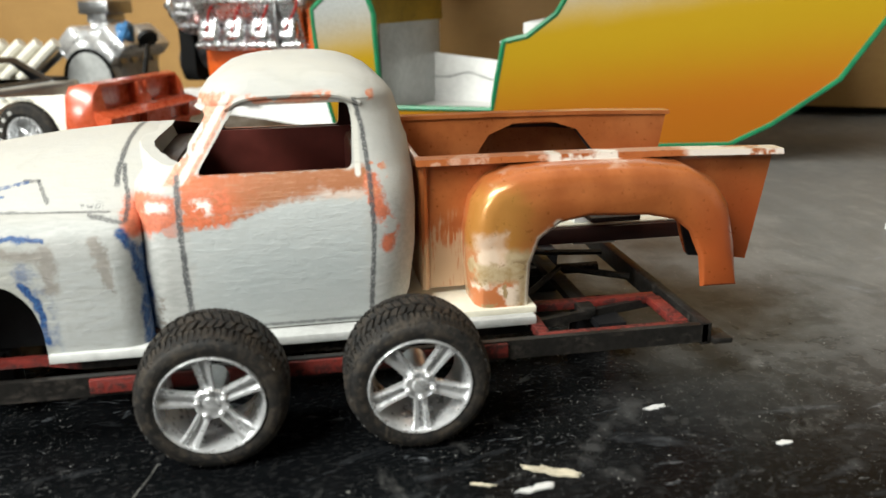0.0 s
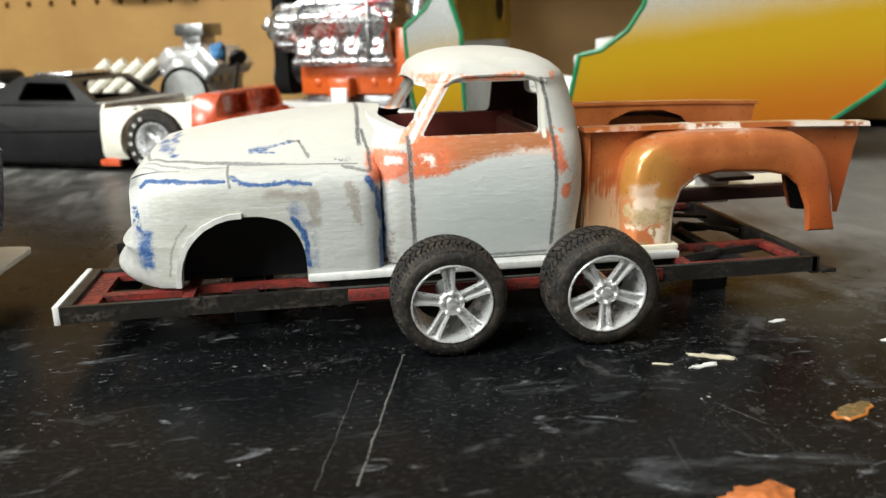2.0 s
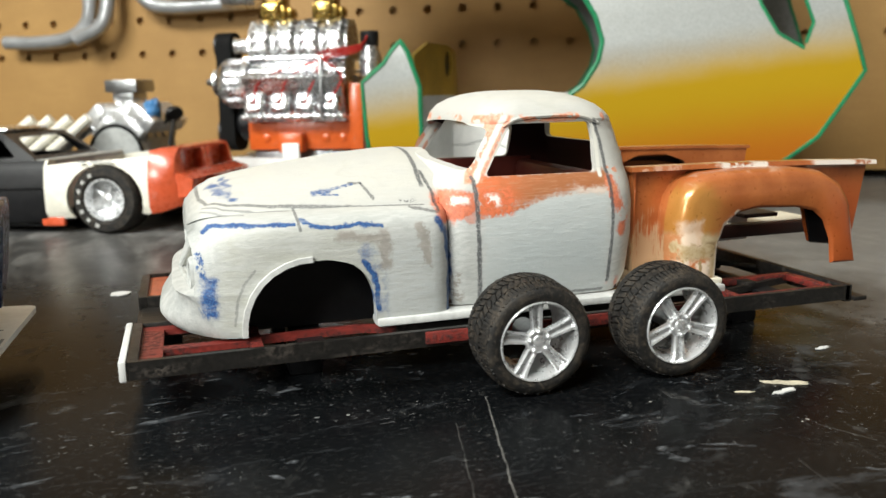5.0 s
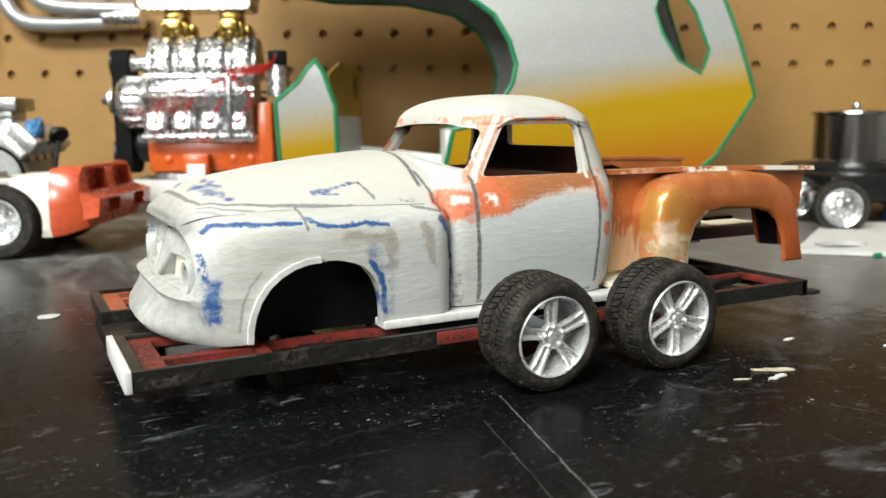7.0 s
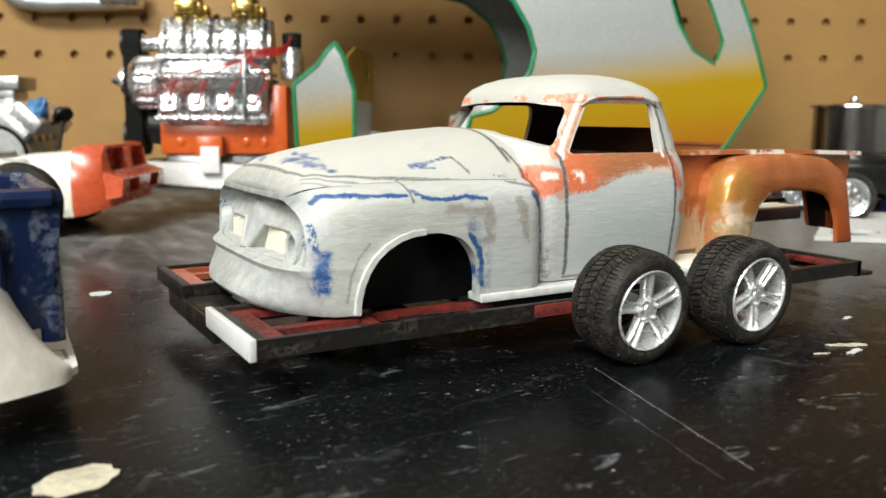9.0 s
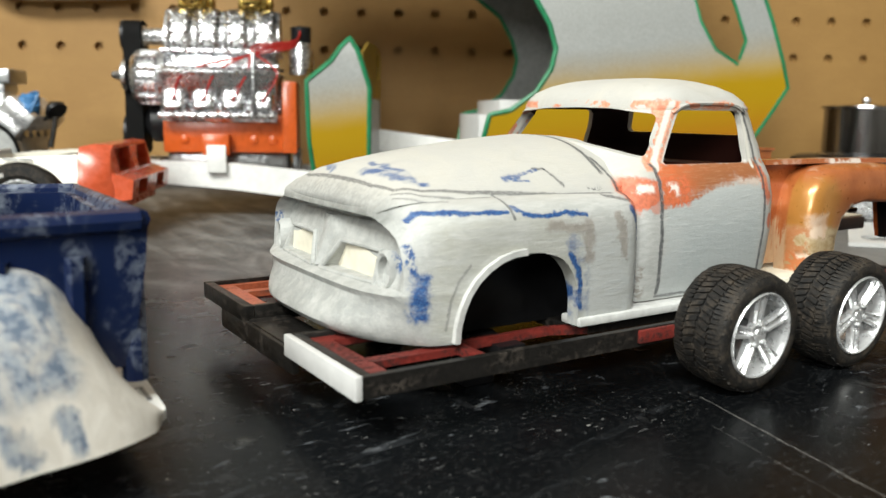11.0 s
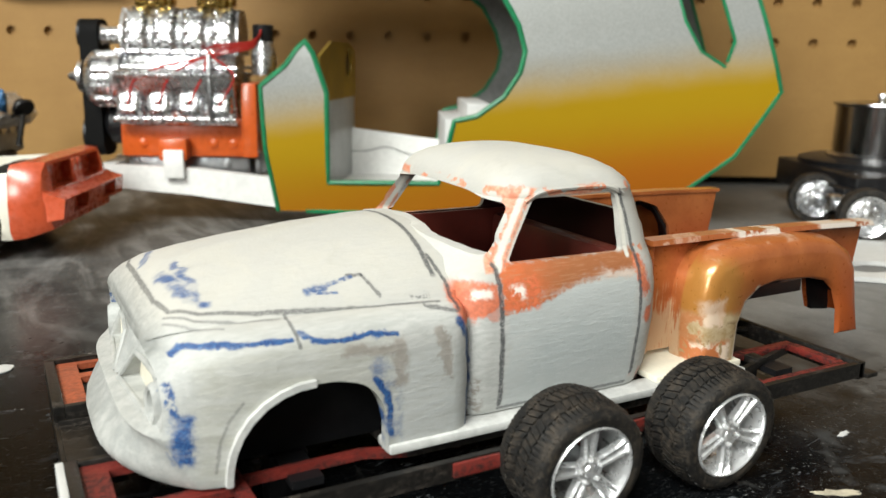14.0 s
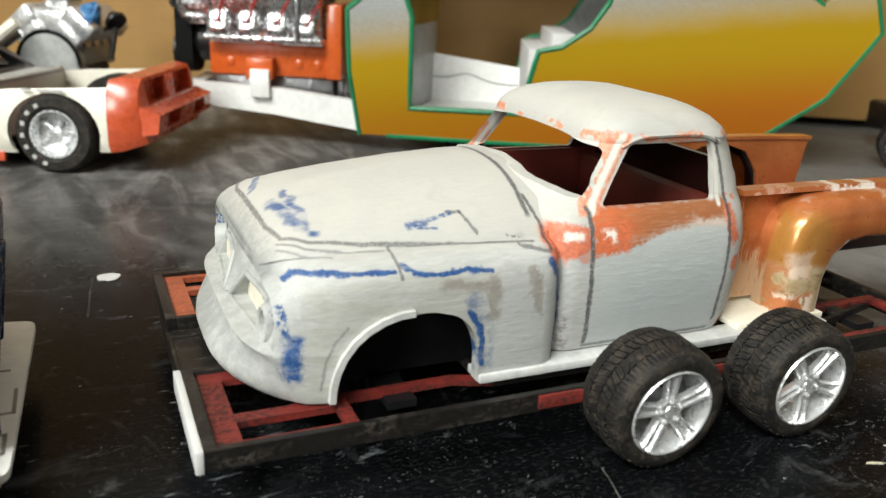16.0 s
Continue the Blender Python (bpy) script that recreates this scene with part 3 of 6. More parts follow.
FOIL = make_chrome("crumpled_silver", (0.80, 0.81, 0.82), 0.26, 0.75)
ORANGE = simple("orange_engine_enamel", (0.56, 0.095, 0.015), 0.3, var=0.2, coat=0.3)
NOSERED = simple("red_orange_enamel", (0.54, 0.085, 0.03), 0.28, var=0.2, coat=0.4)
IVORY = simple("ivory_enamel", (0.74, 0.71, 0.61), 0.35, var=0.1, coat=0.3)
GREEN = simple("green_edge_paint", (0.008, 0.19, 0.075), 0.45, var=0.35)
GREYIN = simple("grey_plastic", (0.23, 0.235, 0.23), 0.5)
SILVERP = simple("grey_silver_plastic", (0.40, 0.41, 0.40), 0.35)
WIRE = simple("red_wire", (0.36, 0.02, 0.015), 0.4)
BLUEPART = simple("blue_enamel", (0.05, 0.17, 0.36), 0.35)
PAPER = simple("white_card", (0.56, 0.56, 0.55), 0.7, var=0.1)
FLAKE = simple("cream_paint_flake", (0.50, 0.45, 0.34), 0.8, var=0.35, scale=900, bump=0.5)
ORANGEBIT = simple("orange_plastic_bits", (0.45, 0.13, 0.03), 0.7, var=0.5, scale=900, bump=0.6)
WALLP = simple("painted_wall", (0.64, 0.62, 0.58), 0.8, scale=30)
CEIL = simple("white_ceiling", (0.75, 0.74, 0.71), 0.9, scale=20)
FLOORM = simple("concrete_floor", (0.25, 0.24, 0.22), 0.8, scale=20)
DARKGAP = simple("dark_wood_strip", (0.02, 0.016, 0.012), 0.8)
LETTER = simple("grey_print", (0.45, 0.45, 0.43), 0.6, var=0.1)


# ---------------------------------------------------------------- mesh helpers
def mesh_object(name, bm, mats, parent=None, label="", smooth=35.0):
    me = bpy.data.meshes.new(name)
    bm.normal_update()
    for e in bm.edges:
        e.smooth = not (len(e.link_faces) == 2 and e.calc_face_angle(0.0) > radians(smooth))
    for f in bm.faces:
        f.smooth = True
    bm.to_mesh(me)
    bm.free()
    for m in mats if isinstance(mats, (list, tuple)) else [mats]:
        me.materials.append(m)
    ob = new(name, me)
    ob.parent = parent
    if label:
        ob["label"] = label
    return ob


def part(name, bm, material, parent, label="", smooth=35.0):
    return mesh_object(name, bm, material, parent, label, smooth)


def thing(name, m, label, category, group="", kind=""):
    ob = new(name)
    ob.empty_display_size = 0.01
    ob.matrix_world = m
    return tagged(ob, label, category, group, kind)


def block(x0, x1, y0, y1, z0, z1, bevel=0.0, seg=2, bm=None):
    b = bmesh.new()
    m = Matrix.Translation(((x0 + x1) / 2, (y0 + y1) / 2, (z0 + z1) / 2)) @ Matrix.Diagonal((abs(x1 - x0), abs(y1 - y0), abs(z1 - z0), 1))
    bmesh.ops.create_cube(b, size=1.0, matrix=m)
    if bevel:
        bmesh.ops.bevel(b, geom=b.edges[:], offset=bevel, segments=seg, affect="EDGES", profile=0.5)
    return join(bm, b)


def join(bm, b):
    if bm is None:
        return b
    me = bpy.data.meshes.new("join")
    b.to_mesh(me)
    b.free()
    bm.from_mesh(me)
    bpy.data.meshes.remove(me)
    return bm


def moved(bm, m):
    bmesh.ops.transform(bm, matrix=m, verts=bm.verts[:])
    return bm


def loft(rings, close=True, caps=True, bm=None):
    """Skin through rings of equal count."""
    b = bmesh.new()
    vs = [[b.verts.new(p) for p in r] for r in rings]
    n = len(vs[0])
    for a, c in zip(vs, vs[1:]):
        for i in range(n if close else n - 1):
            j = (i + 1) % n
            b.faces.new((a[i], a[j], c[j], c[i]))
    if caps and close:
        b.faces.new(list(reversed(vs[0])))
        b.faces.new(vs[-1])
    bmesh.ops.recalc_face_normals(b, faces=b.faces[:])
    return join(bm, b)


def lathe(profile, n=40, bm=None, closed=True):
    """Turn (r, y) pairs round the y axis."""
    rings = []
    for r, y in profile:
        rings.append([Vector((r * math.cos(2 * math.pi * i / n), y, r * math.sin(2 * math.pi * i / n))) for i in range(n)])
    return loft(rings, True, closed, bm)


def prism(poly, axis, a, b, bm=None):
    """Push a flat outline along an axis; outline pairs are the two other axes in order."""
    def at(p, h):
        return Vector((h, p[0], p[1])) if axis == "x" else Vector((p[0], h, p[1])) if axis == "y" else Vector((p[0], p[1], h))
    return loft([[at(p, a) for p in poly], [at(p, b) for p in poly]], True, True, bm)


def tube(points, r, n=10, bm=None, caps=True):
    """A round bar along points."""
    pts = [Vector(p) for p in points]
    rings = []
    side = None
    for i, p in enumerate(pts):
        d = (pts[min(i + 1, len(pts) - 1)] - pts[max(i - 1, 0)]).normalized()
        if side is None:
            side = d.orthogonal().normalized()
        side = (side - d * side.dot(d)).normalized()
        up = d.cross(side)
        rr = r[i] if isinstance(r, (list, tuple)) else r
        rings.append([p + (side * math.cos(2 * math.pi * k / n) + up * math.sin(2 * math.pi * k / n)) * rr for k in range(n)])
    return loft(rings, True, caps, bm)


def smooth_path(points, steps=6):
    """Catmull-Rom through points."""
    p = [Vector(q) for q in points]
    p = [p[0] * 2 - p[1]] + p + [p[-1] * 2 - p[-2]]
    out = []
    for i in range(1, len(p) - 2):
        for k in range(steps):
            t = k / steps
            a, b, c, d = p[i - 1], p[i], p[i + 1], p[i + 2]
            out.append(0.5 * ((2 * b) + (c - a) * t + (2 * a - 5 * b + 4 * c - d) * t * t + (3 * b - a - 3 * c + d) * t ** 3))
    out.append(p[-2])
    return out


def round_poly(poly, r, n=4):
    """A flat outline with rounded corners."""
    out = []
    m = len(poly)
    for i in range(m):
        a, b, c = (Vector((*poly[(i + k) % m], 0)) for k in (-1, 0, 1))
        u, v = (a - b), (c - b)
        q = min(r, u.length * 0.45, v.length * 0.45)
        p0, p1 = b + u.normalized() * q, b + v.normalized() * q
        for k in range(n + 1):
            t = k / n
            w = p0 * (1 - t) ** 2 + b * 2 * t * (1 - t) + p1 * t * t
            out.append((w.x, w.y))
    return out


def ellipse(cx, cz, a, b, n=32):
    return [(cx + a * math.cos(2 * math.pi * i / n), cz + b * math.sin(2 * math.pi * i / n)) for i in range(n)]


def carve(bm, cutters, op="DIFFERENCE"):
    """Take solid cutters out of a solid (or keep what is common)."""
    made = []
    me = bpy.data.meshes.new("carve")
    bm.to_mesh(me)
    bm.free()
    base = new("carve", me)
    made.append(base)
    for c in cutters:
        mc = bpy.data.meshes.new("cutter")
        c.to_mesh(mc)
        c.free()
        oc = new("cutter", mc)
        made.append(oc)
        md = base.modifiers.new("cut", "BOOLEAN")
        md.operation, md.object, md.solver = op, oc, "EXACT"
    bpy.context.view_layer.update()
    res = bpy.data.meshes.new_from_object(base.evaluated_get(bpy.context.evaluated_depsgraph_get()))
    out = bmesh.new()
    out.from_mesh(res)
    bpy.data.meshes.remove(res)
    for o in made:
        d = o.data
        bpy.data.objects.remove(o)
        bpy.data.meshes.remove(d)
    bmesh.ops.dissolve_degenerate(out, dist=1e-6, edges=out.edges[:])
    return out


def plan_ring(xf, xr, hw, rf, rr, z, n=7):
    """A rounded plan outline at height z: front radius rf, rear radius rr."""
    pts = []
    for cx, cy, r, a0 in ((xr - rr, hw - rr, rr, 0), (xf + rf, hw - rf, rf, 90), (xf + rf, -hw + rf, rf, 180), (xr - rr, -hw + rr, rr, 270)):
        for k in range(n + 1):
            a = radians(a0 + 90 * k / n)
            pts.append(Vector((cx + r * math.cos(a), cy + r * math.sin(a), z)))
    return pts


def paint_inside(bm, test, index):
    for f in bm.faces:
        if test(f.calc_center_median()):
            f.material_index = index
    return bm


from mathutils.bvhtree import BVHTree

# ---------------------------------------------------------------- the room and the bench


def setting(name, bm, mat, label, m=None, category=""):
    ob = mesh_object(name, bm, mat)
    if m is not None:
        ob.matrix_world = m
    return tagged(ob, label, category or name.split("_")[0], "", "structure")


def build_pegboard():
    """Hardboard with real holes in square cells."""
    pitch, r, z0, x0, cols, rows, n = 0.0270, 0.0034, 0.1003, -23, 38, 5, 12
    bm = bmesh.new()
    key = {}

    def vert(x, y, z):
        k = (round(x, 5), round(y, 5), round(z, 5))
        if k not in key:
            key[k] = bm.verts.new((x, y, z))
        return key[k]

    h = pitch / 2
    for i in range(cols):
        for j in range(rows):
            cx, cz = (x0 + i) * pitch, z0 + j * pitch
            rim = [vert(cx + r * math.cos(2 * math.pi * k / n), 0, cz + r * math.sin(2 * math.pi * k / n)) for k in range(n)]
            back = [vert(cx + r * math.cos(2 * math.pi * k / n), 0.005, cz + r * math.sin(2 * math.pi * k / n)) for k in range(n)]
            for k in range(n):
                q = (k + 1) % n
                bm.faces.new((rim[k], rim[q], back[q], back[k]))
            ends = [(h, 0), (h, h), (0, h), (-h, h), (-h, 0), (-h, -h), (0, -h), (h, -h)]
            for k in range(4):
                a, b, c = ends[2 * k], ends[(2 * k + 1) % 8], ends[(2 * k + 2) % 8]
                out = [vert(cx + p[0], 0, cz + p[1]) for p in (a, b, c)]
                arc = [rim[(3 * k + s) % n] for s in range(4)]
                bm.faces.new([out[0], out[1], out[2]] + arc[::-1])
    xa, xb = (x0 - 0.5) * pitch, (x0 + cols - 0.5) * pitch
    za, zb = z0 - h, z0 + (rows - 0.5) * pitch
    for xs, zs in (((-1.6, xa, xb, 1.2), (0.006, za)), ((-1.6, xa, xb, 1.2), (zb, 0.75)), ((-1.6, xa), (za, zb)), ((xb, 1.2), (za, zb))):
        for p, q in zip(xs, xs[1:]):
            bm.faces.new([bm.verts.new((x, 0, z)) for x, z in ((p, zs[0]), (q, zs[0]), (q, zs[1]), (p, zs[1]))])
    block(-1.6, 1.2, 0.0052, 0.012, 0.006, 0.75, bm=bm)
    bm.faces.new([bm.verts.new(p) for p in ((-1.6, 0, 0.006), (-1.6, 0.0052, 0.006), (1.2, 0.0052, 0.006), (1.2, 0, 0.006))])
    bmesh.ops.recalc_face_normals(bm, faces=bm.faces[:])
    return setting("pegboard_wall", bm, PEG, "brown hardboard pegboard with rows of round holes", BENCH, "pegboard")


build_pegboard()
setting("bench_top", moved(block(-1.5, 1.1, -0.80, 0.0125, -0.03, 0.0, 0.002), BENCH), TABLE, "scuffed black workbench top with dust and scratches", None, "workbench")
setting("wall_north", block(-2.2, 2.0, 0.03, 0.13, -0.9, 1.5), WALLP, "plain painted wall behind the pegboard", BENCH, "wall")
# Dark strip added behind the pegboard's lower edge as the gap's shade.
setting("baseboard", block(-1.6, 1.2, 0.013, 0.029, 0.0002, 0.03), DARKGAP, "dark strip for the shaded gap under the pegboard", BENCH, "trim")
setting("wall_south", block(-2.2, 2.0, -2.5, -2.4, -0.9, 1.5), WALLP, "plain painted wall of the workshop", BENCH, "wall")
setting("wall_west", block(-2.3, -2.2, -2.5, 0.13, -0.9, 1.5), WALLP, "plain painted wall of the workshop", BENCH, "wall")
setting("wall_east", block(2.0, 2.1, -2.5, 0.13, -0.9, 1.5), WALLP, "plain painted wall of the workshop", BENCH, "wall")
setting("ceiling", block(-2.3, 2.1, -2.5, 0.13, 1.5, 1.58), CEIL, "white workshop ceiling", BENCH, "ceiling")
setting("floor", block(-2.3, 2.1, -2.5, 0.13, -0.98, -0.9), FLOORM, "grey concrete workshop floor", BENCH, "floor")
for bx in (-1.4, 1.0):
    leg = mesh_object("bench_leg", moved(block(bx - 0.04, bx + 0.04, -0.76, -0.68, -0.9, -0.03, 0.004), BENCH), DARKGAP)
    tagged(leg, "dark wooden leg under the workbench", "bench leg", "bench legs", "structure")

# ---------------------------------------------------------------- the pickup truck
YC = 0.056


def cab_rings(d):
    rows = ((0.0160, -0.0125, 0.0368, 0.0322, 0.006, 0.008), (0.0200, -0.0128, 0.0388, 0.0332, 0.006, 0.009),
            (0.0300, -0.0130, 0.0403, 0.0339, 0.006, 0.010), (0.0380, -0.0130, 0.0406, 0.0335, 0.007, 0.010),
            (0.0425, -0.0130, 0.0405, 0.0325, 0.006, 0.010), (0.0450, -0.0132, 0.0404, 0.0311, 0.008, 0.010),
            (0.0470, -0.0140, 0.0402, 0.0298, 0.016, 0.010), (0.0505, -0.0140, 0.0399, 0.0289, 0.020, 0.010), (0.0520, -0.0122, 0.0393, 0.0284, 0.018, 0.010),
            (0.0560, -0.0050, 0.0385, 0.0273, 0.012, 0.010), (0.0585, -0.0008, 0.0377, 0.0267, 0.009, 0.010), (0.0592, -0.0006, 0.0374, 0.0270, 0.009, 0.010),
            (0.0608, -0.0001, 0.0363, 0.0264, 0.009, 0.010), (0.0628, 0.0014, 0.0340, 0.0249, 0.009, 0.010), (0.0645, 0.0040, 0.0310, 0.0220, 0.009, 0.010),
            (0.0656, 0.0072, 0.0279, 0.0180, 0.008, 0.009), (0.0662, 0.0104, 0.0250, 0.0138, 0.006, 0.007), (0.0665, 0.0135, 0.0218, 0.0085, 0.004, 0.004))
    out = []
    for z, xf, xr, hw, rf, rr in rows:
        zz = z - d if z > 0.05 else z - (0.004 if d and z < 0.017 else 0)
        k = min(d, hw * 0.4)
        out.append(plan_ring(xf + k, xr - k, hw - k, max(0.003, rf - k), max(0.003, rr - k), zz))
    return out


def build_cab(root):
    inner = loft(cab_rings(0.0013))
    tree = BVHTree.FromBMesh(inner)
    side = round_poly([(-0.0010, 0.0463), (0.0280, 0.0462), (0.0285, 0.0545), (0.0279, 0.0586), (0.0068, 0.0585)], 0.0014)
    front = round_poly([(-0.0278, 0.0476), (-0.020, 0.0498), (-0.011, 0.0514), (0.0, 0.0520), (0.011, 0.0514), (0.020, 0.0498), (0.0278, 0.0476), (0.0250, 0.0576), (0.012, 0.0588), (0.0, 0.0590), (-0.012, 0.0588), (-0.0250, 0.0576)], 0.0016)
    back = round_poly([(-0.0205, 0.0524), (0.0205, 0.0524), (0.0180, 0.0592), (-0.0180, 0.0592)], 0.002)
    bm = carve(loft(cab_rings(0.0)), [inner, prism(side, "y", -0.06, 0.06), prism(front, "x", -0.05, 0.0085), prism(back, "x", 0.020, 0.06)])
    paint_inside(bm, lambda c: tree.find_nearest(c)[3] < 2e-5, 1)
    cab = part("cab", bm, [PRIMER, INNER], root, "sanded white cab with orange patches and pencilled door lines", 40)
    # rounded drip gutter over the doors
    for s in (-1, 1):
        path = smooth_path([(0.0050, s * 0.0264, 0.0578), (0.0085, s * 0.0270, 0.0597), (0.015, s * 0.0271, 0.0602), (0.025, s * 0.0271, 0.0600), (0.0302, s * 0.0266, 0.0582)], 5)
        part("drip_gutter", tube(path, 0.0005, 6), PRIMER, cab)
    return cab


def bow(y, xc, xe, ye, p):
    """Front edge in plan: xc on the centre line, bending back to xe at the half width ye."""
    return xc + (xe - xc) * min(1.0, abs(y) / ye) ** p


# height, centre front, surround edge (x, y), bend, half width of the fender, sharpness of its swell, depth of the grille below the surround
CLIP = ((0.0140, -0.0757, -0.0640, 0.0336, 3.4, 0.0356, 3.0, 0.0), (0.0148, -0.0770, -0.0644, 0.0338, 3.3, 0.0357, 3.0, 0.0),
        (0.0160, -0.0778, -0.0651, 0.0337, 3.3, 0.0358, 3.0, 0.0), (0.0174, -0.0774, -0.0660, 0.0335, 3.5, 0.0359, 3.0, 0.0),
        (0.0190, -0.0761, -0.0670, 0.0332, 3.8, 0.0359, 3.0, 0.0), (0.0208, -0.0744, -0.0680, 0.0329, 4.2, 0.0360, 3.0, 0.0), (0.0224, -0.0738, -0.0686, 0.0327, 4.6, 0.0360, 3.0, 0.0),
        (0.0237, -0.0744, -0.0694, 0.0326, 5.0, 0.0360, 3.0, 0.0), (0.0242, -0.0744, -0.0694, 0.0326, 5.0, 0.0360, 3.0, 0.35),
        (0.0246, -0.0736, -0.0692, 0.0325, 5.0, 0.0360, 3.0, 1.0), (0.0270, -0.0728, -0.0692, 0.0323, 5.0, 0.0360, 3.0, 1.0),
        (0.0300, -0.0718, -0.0692, 0.0318, 4.0, 0.0360, 3.2, 1.0), (0.0325, -0.0711, -0.0693, 0.0310, 4.0, 0.0359, 3.4, 1.0),
        (0.0342, -0.0708, -0.0695, 0.0298, 4.0, 0.0358, 3.6, 1.0), (0.0354, -0.0706, -0.0698, 0.0281, 4.0, 0.0357, 3.8, 1.0),
        (0.0363, -0.0706, -0.0701, 0.0261, 4.0, 0.0355, 4.0, 1.0), (0.0370, -0.0706, -0.0703, 0.0240, 4.0, 0.0353, 4.0, 0.6), (0.0375, -0.0707, -0.0705, 0.0222, 4.0, 0.0351, 4.0, 0.0),
        (0.0384, -0.0705, -0.0703, 0.0222, 4.0, 0.0346, 4.0, 0.0), (0.0392, -0.0700, -0.0698, 0.0224, 4.0, 0.0338, 3.6, 0.0),
        (0.0400, -0.0690, -0.0686, 0.0228, 4.0, 0.0326, 3.0, 0.0), (0.0406, -0.0676, -0.0672, 0.0228, 4.0, 0.0311, 2.6, 0.0),
        (0.0410, -0.0655, -0.0650, 0.0225, 4.0, 0.0294, 2.2, 0.0))


def floor_x(y, z):
    """Floor of the scooped grille: a shallow V in plan, leaning back up under the brow."""
    return -0.0722 + (z - 0.0245) * 0.38 + 0.0020 * min(1.0, abs(y) / 0.020) + 0.0010 * max(0.0, (abs(y) - 0.024) / 0.008)


def clip_rings(d):
    out = []
    for i, (z, xc, xe, ye, p, hw, sharp, deep) in enumerate(CLIP):
        half = []
        for f in (0.0, 0.12, 0.24, 0.36, 0.48, 0.60, 0.70, 0.79, 0.86, 0.91, 0.94, 0.965, 0.985, 1.0):
            y = ye * f
            x = bow(y, xc, xe, ye, p)
            wall = 1.0 if f < 0.92 else (1.0 - f) / 0.08
            x += (max(floor_x(y, z), x) - x) * deep * wall ** 0.8
            half.append((x, y))
        for f in (0.02, 0.05, 0.10, 0.17, 0.26, 0.37, 0.50, 0.64, 0.80, 1.0):
            x = xe + (-0.0165 - xe) * f
            half.append((x, ye + (hw - ye) * (1 - (1 - min(1.0, f * 1.25)) ** (2 * sharp))))
        for k in range(1, 6):
            t = math.pi / 2 * k / 5
            half.append((-0.0165 + 0.0050 * math.sin(t), hw - 0.0042 * (1 - math.cos(t))))
        if d:
            half = [(max(x, -0.0612), max(0.0, y - d) if x > -0.0612 else min(y, ye - d)) for x, y in half]
            half[-1] = (half[-1][0] - d, half[-1][1])
        zz = z - 0.006 if d and i == 0 else z - d * 0.8 if z > 0.037 else z
        ring = [Vector((x, y, zz)) for x, y in half] + [Vector((x, -y, zz)) for x, y in reversed(half[1:])]
        out.append(ring)
    return out


